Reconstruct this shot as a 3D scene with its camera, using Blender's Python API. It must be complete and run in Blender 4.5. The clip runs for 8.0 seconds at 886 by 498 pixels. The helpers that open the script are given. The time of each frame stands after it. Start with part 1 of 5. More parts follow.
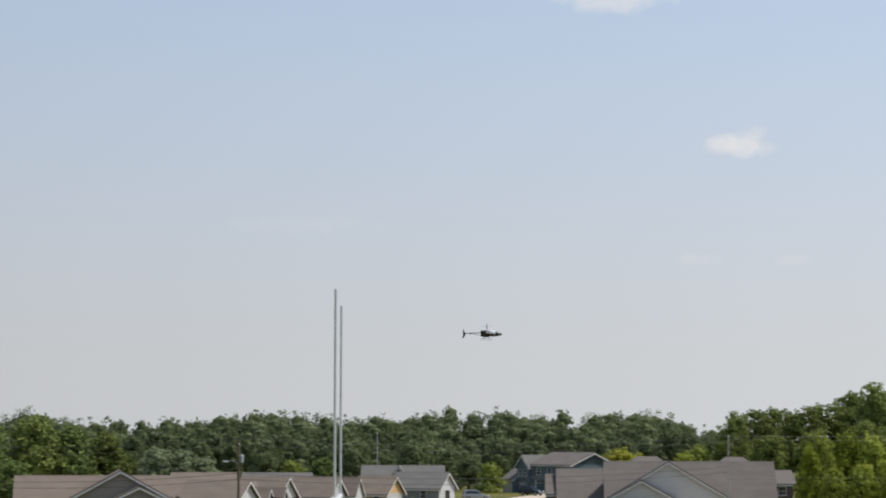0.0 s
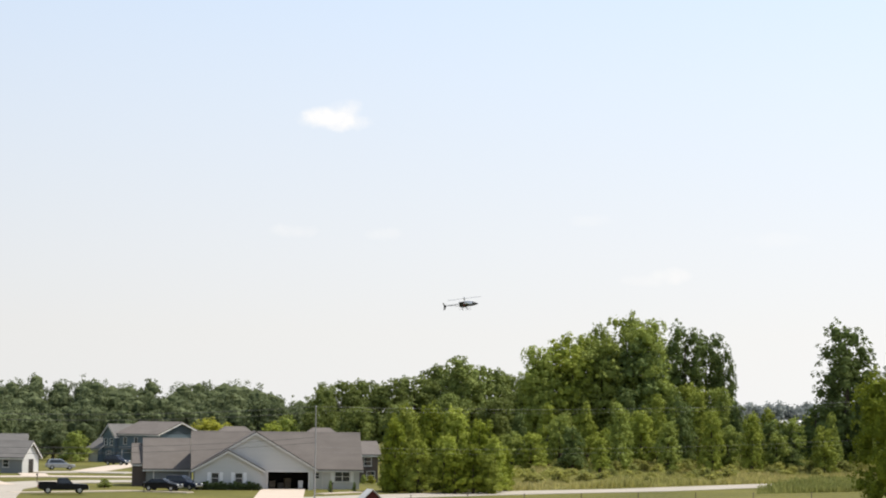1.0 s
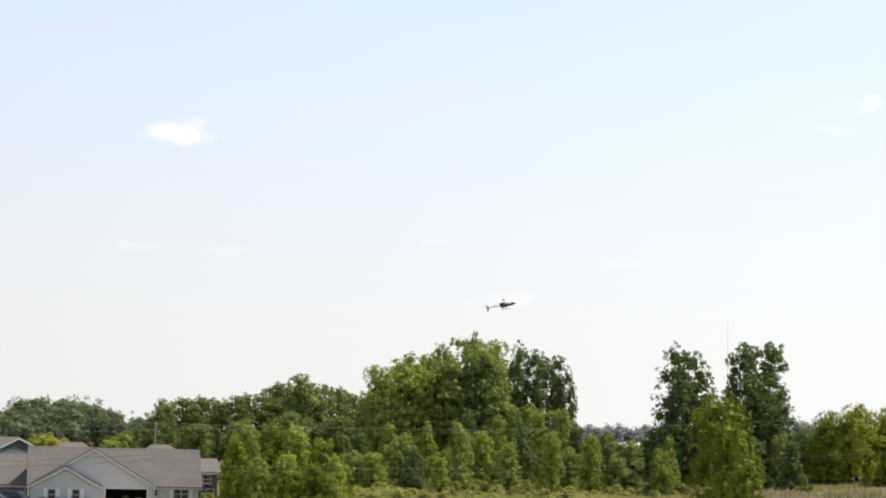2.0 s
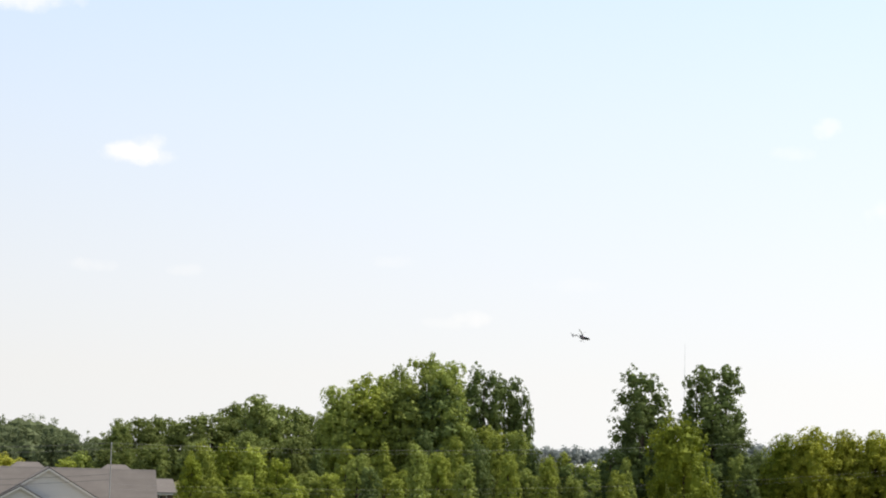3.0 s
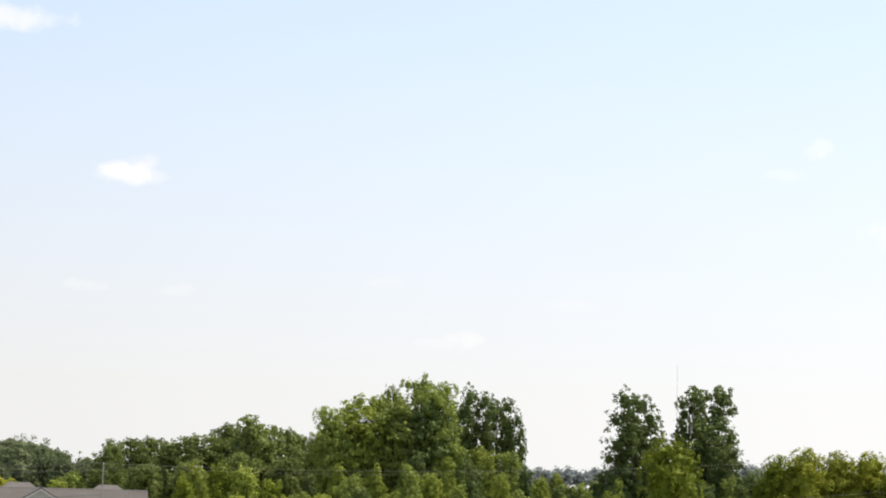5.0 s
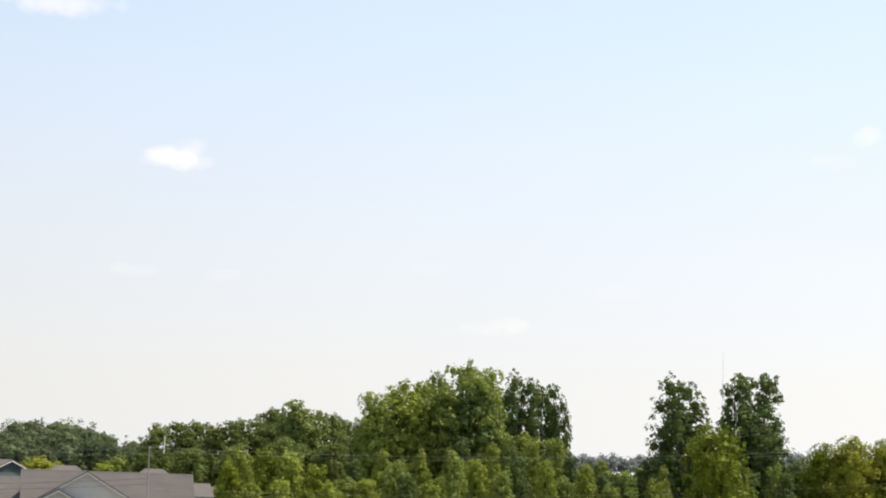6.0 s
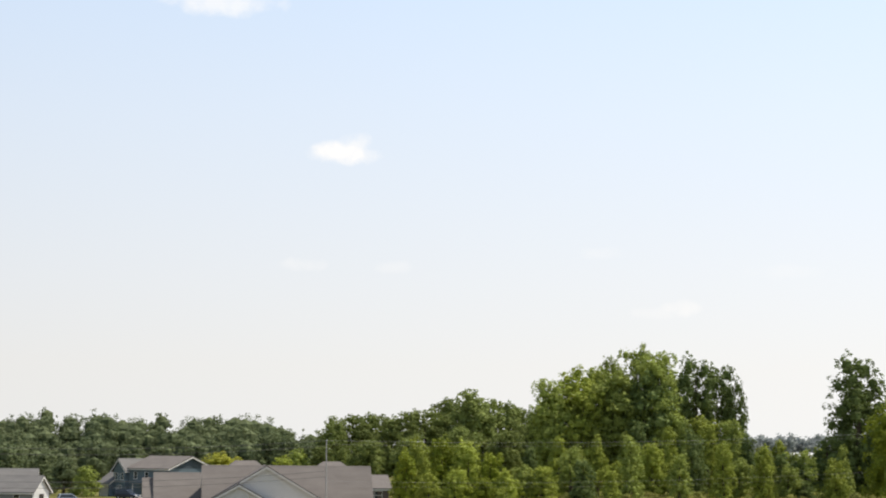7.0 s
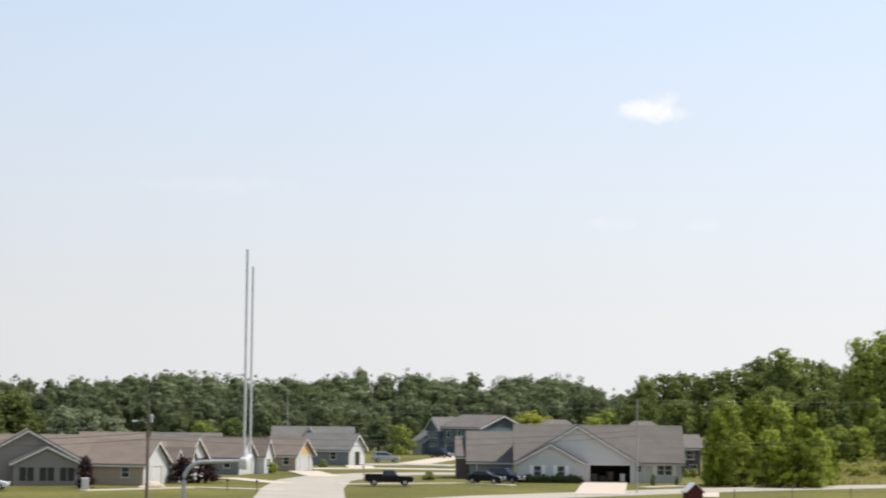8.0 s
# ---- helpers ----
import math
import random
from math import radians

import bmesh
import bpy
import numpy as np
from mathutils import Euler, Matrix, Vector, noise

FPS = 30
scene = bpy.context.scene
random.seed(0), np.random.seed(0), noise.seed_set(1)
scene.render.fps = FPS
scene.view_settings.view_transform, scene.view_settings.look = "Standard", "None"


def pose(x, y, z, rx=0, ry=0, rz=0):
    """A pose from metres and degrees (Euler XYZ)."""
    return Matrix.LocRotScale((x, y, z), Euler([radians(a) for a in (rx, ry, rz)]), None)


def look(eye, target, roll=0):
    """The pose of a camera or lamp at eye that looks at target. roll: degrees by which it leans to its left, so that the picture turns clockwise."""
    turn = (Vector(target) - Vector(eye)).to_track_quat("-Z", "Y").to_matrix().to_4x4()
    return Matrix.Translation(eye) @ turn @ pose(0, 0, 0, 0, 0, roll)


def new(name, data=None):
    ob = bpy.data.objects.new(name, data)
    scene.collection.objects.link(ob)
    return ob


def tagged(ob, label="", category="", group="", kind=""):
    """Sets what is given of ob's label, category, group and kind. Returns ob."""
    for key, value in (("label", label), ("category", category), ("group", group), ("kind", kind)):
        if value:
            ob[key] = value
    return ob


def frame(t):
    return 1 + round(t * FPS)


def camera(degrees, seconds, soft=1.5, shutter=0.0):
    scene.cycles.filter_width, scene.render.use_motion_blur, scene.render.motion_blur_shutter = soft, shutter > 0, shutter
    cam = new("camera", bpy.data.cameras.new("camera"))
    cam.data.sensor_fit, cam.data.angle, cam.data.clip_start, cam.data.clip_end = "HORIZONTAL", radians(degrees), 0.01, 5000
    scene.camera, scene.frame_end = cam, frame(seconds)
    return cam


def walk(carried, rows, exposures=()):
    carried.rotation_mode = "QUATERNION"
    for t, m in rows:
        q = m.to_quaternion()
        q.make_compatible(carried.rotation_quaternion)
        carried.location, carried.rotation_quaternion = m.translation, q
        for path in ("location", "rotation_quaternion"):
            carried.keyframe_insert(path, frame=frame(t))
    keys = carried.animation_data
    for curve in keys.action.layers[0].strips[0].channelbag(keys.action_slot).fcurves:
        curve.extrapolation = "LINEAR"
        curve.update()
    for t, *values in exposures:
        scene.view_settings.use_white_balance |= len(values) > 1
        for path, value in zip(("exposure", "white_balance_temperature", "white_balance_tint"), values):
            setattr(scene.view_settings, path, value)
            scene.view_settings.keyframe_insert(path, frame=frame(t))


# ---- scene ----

EYE = (0.0, 0.0, 9.2)


def aim(yaw, pitch, roll):
    """Camera pose: yaw to the right of +y, pitch above the level, roll clockwise."""
    a, e = radians(yaw), radians(pitch)
    x, y, z = EYE
    return look(EYE, (x + 100 * math.sin(a) * math.cos(e), y + 100 * math.cos(a) * math.cos(e), z + 100 * math.sin(e)), roll)


cam = camera(24.02, 8.0, soft=1.95, shutter=0.12)
PATH = [
    (0.0, -11.208, 5.354, 0.11), (0.1, -9.990, 5.227, 0.24), (0.2, -7.997, 4.949, 0.53), (0.3, -6.700, 4.847, 0.71),
    (0.4, -4.876, 4.603, 0.81), (0.5, -3.912, 4.544, 0.85), (0.6, -3.082, 4.521, 0.85), (0.7, -1.825, 4.481, 0.72),
    (0.8, -1.096, 4.448, 0.66), (1.0, 0.0, 4.610, 0.65), (1.2, 0.268, 4.923, 0.50), (1.5, 1.121, 5.411, 0.13),
    (1.6, 1.70, 5.45, 0.35), (1.7, 2.76, 5.47, 0.6), (1.8, 3.396, 5.477, 0.84), (2.0, 4.283, 5.207, 1.33), (2.2, 4.527, 4.858, 1.31), (2.8, 5.25, 5.50, 1.5),
    (3.3, 6.088, 6.112, 1.64), (3.5, 6.710, 6.143, 1.64), (4.0, 6.042, 6.361, 1.64), (4.2, 5.980, 6.392, 1.64),
    (4.8, 5.65, 6.40, 1.64), (5.3, 5.42, 6.20, 1.72), (5.5, 4.923, 5.988, 1.98), (6.0, 4.363, 5.963, 2.01),
    (6.5, 2.856, 5.769, 1.41), (6.6, 1.86, 5.77, 1.24), (6.7, 1.24, 5.74, 1.05), (6.8, 0.66, 5.67, 0.86), (6.9, 0.11, 5.60, 0.66), (7.0, -0.286, 5.521, 0.47), (7.2, -1.676, 5.340, -0.05), (7.3, -2.14, 5.11, -0.12), (7.4, -3.02, 4.82, -0.18), (7.5, -3.368, 4.662, -0.20),
    (7.7, -4.55, 4.592, 0.14), (7.8, -5.35, 4.493, 0.40), (7.9, -7.12, 4.436, 0.62), (8.0, -8.79, 4.328, 0.62),
]
walk(cam, [(t, aim(a, e, r)) for t, a, e, r in PATH],
     [(0.0, -0.47, 6380, 10), (0.2, -0.41, 6420, 10), (0.5, -0.15, 6530, 10), (1.0, 0.0, 6680, 10), (4.0, 0.05, 6680, 10), (7.0, 0.0, 6720, 10), (7.6, 0.0, 6640, 10), (8.0, -0.03, 6490, 10)])

# ---- world and sun ----
SUN_AZ, SUN_EL = 72.0, 60.0
world = bpy.data.worlds.new("sky")
scene.world = world
world.use_nodes = True
wn, wl = world.node_tree.nodes, world.node_tree.links
wn.clear()
sky = wn.new("ShaderNodeTexSky")
sky.sky_type, sky.sun_disc = "NISHITA", False
sky.sun_elevation, sky.sun_rotation = radians(SUN_EL), radians(SUN_AZ)
sky.air_density, sky.dust_density, sky.ozone_density, sky.altitude = 1.0, 1.2, 2.0, 200
back = wn.new("ShaderNodeBackground")
back.inputs["Strength"].default_value = 0.13
wout = wn.new("ShaderNodeOutputWorld")
wl.new(sky.outputs[0], back.inputs["Color"])
wl.new(back.outputs[0], wout.inputs["Surface"])

# summer haze: white towards the horizon, thinning upwards
wco, wsep, wr = wn.new("ShaderNodeTexCoord"), wn.new("ShaderNodeSeparateXYZ"), wn.new("ShaderNodeValToRGB")
wl.new(wco.outputs["Generated"], wsep.inputs[0])
wl.new(wsep.outputs["Z"], wr.inputs["Fac"])
wr.color_ramp.elements[0].position, wr.color_ramp.elements[0].color = 0.0, (0.97, 0.97, 0.97, 1)
wr.color_ramp.elements[1].position, wr.color_ramp.elements[1].color = 0.9, (0.10, 0.10, 0.10, 1)
for pos, v in ((0.08, 0.95), (0.16, 0.88), (0.24, 0.78), (0.45, 0.4)):
    wr.color_ramp.elements.new(pos).color = (v, v, v, 1)
haze = wn.new("ShaderNodeMix")
haze.data_type = "RGBA"
tone, lift, glow, gain = wn.new("ShaderNodeMix"), wn.new("ShaderNodeMapRange"), wn.new("ShaderNodeVectorMath"), wn.new("ShaderNodeMath")
tone.data_type = "RGBA"
tone.inputs["A"].default_value, tone.inputs["B"].default_value = (6.78, 6.87, 6.95, 1), (5.95, 7.1, 8.75, 1)
lift.inputs["From Min"].default_value, lift.inputs["From Max"].default_value = 0.04, 0.22
wl.new(wsep.outputs["Z"], lift.inputs["Value"])
wl.new(lift.outputs[0], tone.inputs["Factor"])
glow.operation, gain.operation = "DOT_PRODUCT", "MULTIPLY_ADD"
glow.inputs[1].default_value = (math.sin(radians(80)), math.cos(radians(80)), 0)
wl.new(wco.outputs["Generated"], glow.inputs[0])
wl.new(glow.outputs["Value"], gain.inputs[0])
gain.inputs[1].default_value, gain.inputs[2].default_value = 0.30, 0.948
bright = wn.new("ShaderNodeVectorMath")
bright.operation = "SCALE"
wl.new(tone.outputs["Result"], bright.inputs[0])
wl.new(gain.outputs[0], bright.inputs["Scale"])
wl.new(bright.outputs[0], haze.inputs["B"])
wl.new(wr.outputs["Color"], haze.inputs["Factor"])
wl.new(sky.outputs[0], haze.inputs["A"])


def add_clouds():
    """Small fair-weather clouds in the sky, soft-edged: azimuth, elevation, half width and half height in degrees, density."""
    co = wn.new("ShaderNodeTexCoord")
    nz = wn.new("ShaderNodeTexNoise")
    nz.inputs["Scale"].default_value, nz.inputs["Detail"].default_value = 120, 5
    wl.new(co.outputs["Generated"], nz.inputs["Vector"])
    total = None
    for a, e, w, h, k in ((-3.0, 8.12, 1.0, 0.36, 0.9), (-2.75, 8.3, 0.55, 0.4, 0.6), (-4.2, 5.05, 0.7, 0.2, 0.22), (-1.6, 5.0, 0.6, 0.2, 0.18), (4.06, 5.42, 0.7, 0.2, 0.15), (6.3, 3.92, 0.7, 0.24, 0.35),
                          (5.6, 3.8, 0.8, 0.2, 0.2), (15.9, 9.25, 0.45, 0.3, 0.5), (15.0, 8.6, 0.6, 0.25, 0.25), (-6.5, 12.15, 1.7, 0.4, 0.6), (9.0, 4.9, 1.2, 0.25, 0.12), (-15, 6, 2.5, 0.3, 0.1), (20, 7, 3, 0.6, 0.5), (-44, 9, 2.5, 0.6, 0.5)):
        a, e = radians(a), radians(e)
        along = (math.cos(a), -math.sin(a), 0)
        up = (-math.sin(e) * math.sin(a), -math.sin(e) * math.cos(a), math.cos(e))
        ahead = (math.cos(e) * math.sin(a), math.cos(e) * math.cos(a), math.sin(e))
        terms = []
        for vec, size in ((along, w), (up, h)):
            dot = wn.new("ShaderNodeVectorMath")
            dot.operation = "DOT_PRODUCT"
            dot.inputs[1].default_value = [c / radians(size) for c in vec]
            wl.new(co.outputs["Generated"], dot.inputs[0])
            sq = wn.new("ShaderNodeMath")
            sq.operation = "POWER"
            sq.inputs[1].default_value = 2
            ab = wn.new("ShaderNodeMath")
            ab.operation = "ABSOLUTE"
            wl.new(dot.outputs["Value"], ab.inputs[0])
            wl.new(ab.outputs[0], sq.inputs[0])
            terms.append(sq)
        s = wn.new("ShaderNodeMath")
        wl.new(terms[0].outputs[0], s.inputs[0])
        wl.new(terms[1].outputs[0], s.inputs[1])
        r = wn.new("ShaderNodeMath")
        r.operation = "MULTIPLY_ADD"
        r.inputs[1].default_value, r.inputs[2].default_value = 2.4, -1.3
        wl.new(nz.outputs["Fac"], r.inputs[0])
        s2 = wn.new("ShaderNodeMath")
        wl.new(s.outputs[0], s2.inputs[0])
        wl.new(r.outputs[0], s2.inputs[1])
        m = wn.new("ShaderNodeMapRange")
        m.interpolation_type = "SMOOTHSTEP"
        for key, v in (("From Min", -0.5), ("From Max", 1.1), ("To Min", k), ("To Max", 0.0)):
            m.inputs[key].default_value = v
        wl.new(s2.outputs[0], m.inputs["Value"])
        front = wn.new("ShaderNodeVectorMath")
        front.operation = "DOT_PRODUCT"
        front.inputs[1].default_value = ahead
        wl.new(co.outputs["Generated"], front.inputs[0])
        gate = wn.new("ShaderNodeMath")
        gate.operation = "GREATER_THAN"
        gate.inputs[1].default_value = 0.9
        wl.new(front.outputs["Value"], gate.inputs[0])
        mul = wn.new("ShaderNodeMath")
        mul.operation = "MULTIPLY"
        wl.new(gate.outputs[0], mul.inputs[0])
        wl.new(m.outputs[0], mul.inputs[1])
        if total is None:
            total = mul
        else:
            mx = wn.new("ShaderNodeMath")
            mx.operation = "MAXIMUM"
            wl.new(total.outputs[0], mx.inputs[0])
            wl.new(mul.outputs[0], mx.inputs[1])
            total = mx
    mix = wn.new("ShaderNodeMix")
    mix.data_type = "RGBA"
    mix.inputs["B"].default_value = (CLOUD, CLOUD * 0.985, CLOUD * 0.97, 1)
    wl.new(total.outputs[0], mix.inputs["Factor"])
    wl.new(haze.outputs["Result"], mix.inputs["A"])
    wl.new(mix.outputs["Result"], back.inputs["Color"])


CLOUD = 8.2
add_clouds()
sun = new("sun", bpy.data.lights.new("sun", "SUN"))
sun.data.energy, sun.data.angle, sun.data.color = 5.0, radians(0.6), (1.0, 0.95, 0.87)
sa, se = radians(SUN_AZ), radians(SUN_EL)
sun.matrix_world = look((60 * math.sin(sa), 60 * math.cos(sa), 80), (0, 0, 80 - 60 * math.tan(se)))


# ---- materials ----
def mat(name, colour, rough=0.8, vary=0.15, scale=2.0, fine=25.0, bump=0.0, metal=0.0, tint=None, island=0.0, per_object=0.0, stretch=(1, 1, 1)):
    """A surface with stains at one scale, grain at another, and relief."""
    m = bpy.data.materials.new(name)
    m.use_nodes = True
    n, l = m.node_tree.nodes, m.node_tree.links
    b = n["Principled BSDF"]
    co = n.new("ShaderNodeTexCoord")
    mp = n.new("ShaderNodeMapping")
    mp.inputs["Scale"].default_value = stretch
    l.new(co.outputs["Object"], mp.inputs["Vector"])
    big, small = n.new("ShaderNodeTexNoise"), n.new("ShaderNodeTexNoise")
    for tex, sc in ((big, scale), (small, fine)):
        tex.inputs["Scale"].default_value = sc
        tex.inputs["Detail"].default_value = 4
        l.new(mp.outputs[0], tex.inputs["Vector"])
    add = n.new("ShaderNodeMath")
    add.operation = "ADD"
    l.new(big.outputs["Fac"], add.inputs[0])
    l.new(small.outputs["Fac"], add.inputs[1])
    ramp = n.new("ShaderNodeMapRange")
    ramp.inputs["From Min"].default_value, ramp.inputs["From Max"].default_value = 0.6, 1.4
    l.new(add.outputs[0], ramp.inputs["Value"])
    mix = n.new("ShaderNodeMix")
    mix.data_type = "RGBA"
    lo = [max(0, c * (1 - vary)) for c in colour]
    hi = list(tint) if tint else [min(1, c * (1 + vary)) for c in colour]
    mix.inputs["A"].default_value, mix.inputs["B"].default_value = (*lo, 1), (*hi, 1)
    l.new(ramp.outputs[0], mix.inputs["Factor"])
    out = mix.outputs["Result"]
    for amount, node, sock in ((island, "ShaderNodeNewGeometry", "Random Per Island"), (per_object, "ShaderNodeObjectInfo", "Random")):
        if amount:
            src = n.new(node)
            r = n.new("ShaderNodeMapRange")
            r.inputs["To Min"].default_value, r.inputs["To Max"].default_value = 1 - amount, 1 + amount
            l.new(src.outputs[sock], r.inputs["Value"])
            hsv = n.new("ShaderNodeHueSaturation")
            l.new(r.outputs[0], hsv.inputs["Value"])
            l.new(out, hsv.inputs["Color"])
            out = hsv.outputs[0]
    l.new(out, b.inputs["Base Color"])
    b.inputs["Roughness"].default_value, b.inputs["Metallic"].default_value = rough, metal
    if rough >= 0.85:
        b.inputs["Specular IOR Level"].default_value = 0.15
    if bump:
        bp = n.new("ShaderNodeBump")
        bp.inputs["Strength"].default_value, bp.inputs["Distance"].default_value = bump, 0.05
        l.new(small.outputs["Fac"], bp.inputs["Height"])
        l.new(bp.outputs[0], b.inputs["Normal"])
    return m


def leaf_mat(name, colour, tint, clear=0.3, patch=0.35, island=0.2):
    """Leaves: matt, some light passing through."""
    m = mat(name, colour, 0.75, 0.0, patch, 2.5, tint=tint, island=island, per_object=0.18)
    n, l = m.node_tree.nodes, m.node_tree.links
    b = n["Principled BSDF"]
    b.inputs["Specular IOR Level"].default_value = 0.15
    tr = n.new("ShaderNodeBsdfTranslucent")
    l.new(b.inputs["Base Color"].links[0].from_socket, tr.inputs["Color"])
    mx = n.new("ShaderNodeMixShader")
    mx.inputs[0].default_value = clear
    l.new(b.outputs[0], mx.inputs[1])
    l.new(tr.outputs[0], mx.inputs[2])
    l.new(mx.outputs[0], n["Material Output"].inputs["Surface"])
    return m


M_GRASS = mat("grass", (0.092, 0.100, 0.020), 0.95, 0.3, 0.06, 1.2, tint=(0.20, 0.18, 0.046))
M_ROAD = mat("road_concrete", (0.41, 0.37, 0.31), 0.9, 0.15, 0.2, 3)
M_DRIVE = mat("drive_concrete", (0.56, 0.475, 0.385), 0.9, 0.1, 0.3, 4)
M_BARK = mat("bark", (0.10, 0.075, 0.055), 0.95, 0.4, 1, 8, bump=0.6, stretch=(1, 1, 0.2))
M_ROOF = mat("shingle_taupe", (0.167, 0.148, 0.132), 0.92, 0.18, 0.5, 9, bump=0.4, stretch=(1, 1, 3))
M_ROOF_BROWN = mat("shingle_brown", (0.200, 0.163, 0.134), 0.92, 0.18, 0.5, 9, bump=0.4, stretch=(1, 1, 3))
M_ROOF_GREY = mat("shingle_grey", (0.166, 0.158, 0.148), 0.92, 0.18, 0.5, 9, bump=0.4, stretch=(1, 1, 3))
M_TRIM = mat("white_trim", (0.64, 0.62, 0.585), 0.6, 0.06, 1, 20)
M_SHUTTER = mat("shutter_paint", (0.80, 0.79, 0.77), 0.5, 0.05, 1, 20)
M_WHITE = mat("white_siding", (0.57, 0.56, 0.54), 0.65, 0.05, 0.4, 14, bump=0.3, stretch=(0.2, 0.2, 6))
M_PALE = mat("pale_grey_siding", (0.52, 0.515, 0.495), 0.65, 0.06, 0.4, 14, bump=0.3, stretch=(0.2, 0.2, 6))
M_TAN = mat("tan_siding", (0.36, 0.29, 0.21), 0.75, 0.1, 0.4, 14, bump=0.3, stretch=(0.2, 0.2, 6))
M_OLIVE = mat("olive_grey_siding", (0.25, 0.225, 0.195), 0.75, 0.1, 0.4, 14, bump=0.3, stretch=(0.2, 0.2, 6))
M_ORANGE = mat("ochre_siding", (0.62, 0.40, 0.17), 0.75, 0.08, 0.4, 14, bump=0.3, stretch=(0.2, 0.2, 6))
M_BLUE = mat("slate_blue_siding", (0.11, 0.15, 0.175), 0.7, 0.1, 0.4, 14, bump=0.3, stretch=(0.2, 0.2, 6))
M_SLATE = mat("dark_slate_siding", (0.050, 0.066, 0.078), 0.7, 0.1, 0.4, 14, bump=0.3, stretch=(0.2, 0.2, 6))
M_GREYBLUE = mat("grey_blue_siding", (0.205, 0.215, 0.222), 0.7, 0.1, 0.4, 14, bump=0.3, stretch=(0.2, 0.2, 6))
M_BRICK = mat("brown_brick", (0.115, 0.092, 0.08), 0.9, 0.25, 1, 12, bump=0.5)
M_PANE = mat("window_glass", (0.03, 0.035, 0.04), 0.08, 0.1, 1, 5)
M_DARK = mat("garage_dark", (0.05, 0.045, 0.04), 0.9, 0.2, 1, 5)
M_DOOR = mat("door_paint", (0.55, 0.53, 0.50), 0.5, 0.06, 1, 8)
M_WOOD = mat("pole_wood", (0.17, 0.13, 0.10), 0.95, 0.3, 1, 10, bump=0.5, stretch=(1, 1, 0.1))
M_GREYPOLE = mat("grey_pole", (0.34, 0.33, 0.32), 0.7, 0.15, 1, 10)
M_STEEL = mat("galvanised_steel", (0.42, 0.44, 0.46), 0.45, 0.1, 1, 12, metal=0.5)
M_POST = mat("goal_paint", (0.60, 0.61, 0.62), 0.45, 0.06, 0.6, 9)
M_WIRE = mat("wire", (0.05, 0.05, 0.05), 0.7)
M_BLACKPAINT = mat("black_car_paint", (0.007, 0.007, 0.008), 0.38, 0.2, 1, 4)
M_BLACKPAINT.node_tree.nodes["Principled BSDF"].inputs["Specular IOR Level"].default_value = 0.2
M_NAVYPAINT = mat("dark_blue_car_paint", (0.015, 0.02, 0.035), 0.18, 0.2, 1, 4)
M_SILVER = mat("silver_car_paint", (0.42, 0.43, 0.44), 0.25, 0.08, 1, 4, metal=0.6)
M_WHITEPAINT = mat("white_car_paint", (0.75, 0.75, 0.75), 0.25, 0.04, 1, 4)
M_TYRE = mat("tyre_rubber", (0.02, 0.02, 0.02), 0.9, 0.2, 2, 20)
M_RIM = mat("rim_metal", (0.45, 0.45, 0.46), 0.35, 0.1, 2, 20, metal=0.8)
M_LAMP = mat("lamp_lens", (0.75, 0.75, 0.72), 0.2, 0.05, 2, 20)
M_CARBON = mat("carbon_fibre", (0.02, 0.02, 0.022), 0.35, 0.2, 20, 200)
M_REDTRIM = mat("red_anodised", (0.35, 0.04, 0.03), 0.35, 0.1, 20, 200, metal=0.4)
M_CANOPY = mat("white_canopy", (0.75, 0.75, 0.77), 0.12, 0.04, 10, 80)
M_BLADE = mat("rotor_blade", (0.30, 0.30, 0.31), 0.3, 0.1, 10, 80)
M_RED = mat("barn_red", (0.10, 0.03, 0.025), 0.85, 0.2, 1, 8)
LEAF_MID = leaf_mat("leaf_mid", (0.192, 0.240, 0.053), (0.375, 0.418, 0.098), 0.26)
LEAF_DARK = leaf_mat("leaf_dark", (0.105, 0.146, 0.045), (0.215, 0.265, 0.08), 0.26)
LEAF_FAR = leaf_mat("leaf_far", (0.105, 0.137, 0.066), (0.22, 0.25, 0.112), 0.36, 0.11, 0.13)
LEAF_EDGE = leaf_mat("leaf_edge", (0.122, 0.16, 0.043), (0.25, 0.285, 0.078), 0.26)
# far treeline leaves: the haze of distance is put into this pale colour
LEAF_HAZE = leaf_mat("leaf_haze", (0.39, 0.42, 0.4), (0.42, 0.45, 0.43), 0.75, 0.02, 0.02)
LEAF_BRIGHT = leaf_mat("leaf_bright", (0.212, 0.258, 0.042), (0.43, 0.468, 0.084), 0.28)
LEAF_YELLOW = leaf_mat("leaf_yellow", (0.30, 0.32, 0.05), (0.50, 0.48, 0.085), 0.45)
LEAF_LUSH = leaf_mat("leaf_lush", (0.120, 0.162, 0.019), (0.31, 0.345, 0.037), 0.25)
LEAF_GOLD = leaf_mat("leaf_gold", (0.205, 0.24, 0.028), (0.48, 0.475, 0.06), 0.3)
LEAF_WEED = leaf_mat("leaf_weed", (0.27, 0.285, 0.07), (0.49, 0.46, 0.135), 0.4)
LEAF_SILVER = leaf_mat("leaf_silver", (0.19, 0.23, 0.125), (0.34, 0.38, 0.23), 0.33)
LEAF_HEDGE = leaf_mat("leaf_hedge", (0.035, 0.055, 0.018), (0.06, 0.085, 0.03), 0.2)
LEAF_PURPLE = leaf_mat("leaf_purple", (0.035, 0.015, 0.018), (0.07, 0.03, 0.03), 0.2)
M_REED = leaf_mat("reed", (0.21, 0.245, 0.055), (0.42, 0.41, 0.145), 0.5, 0.06)
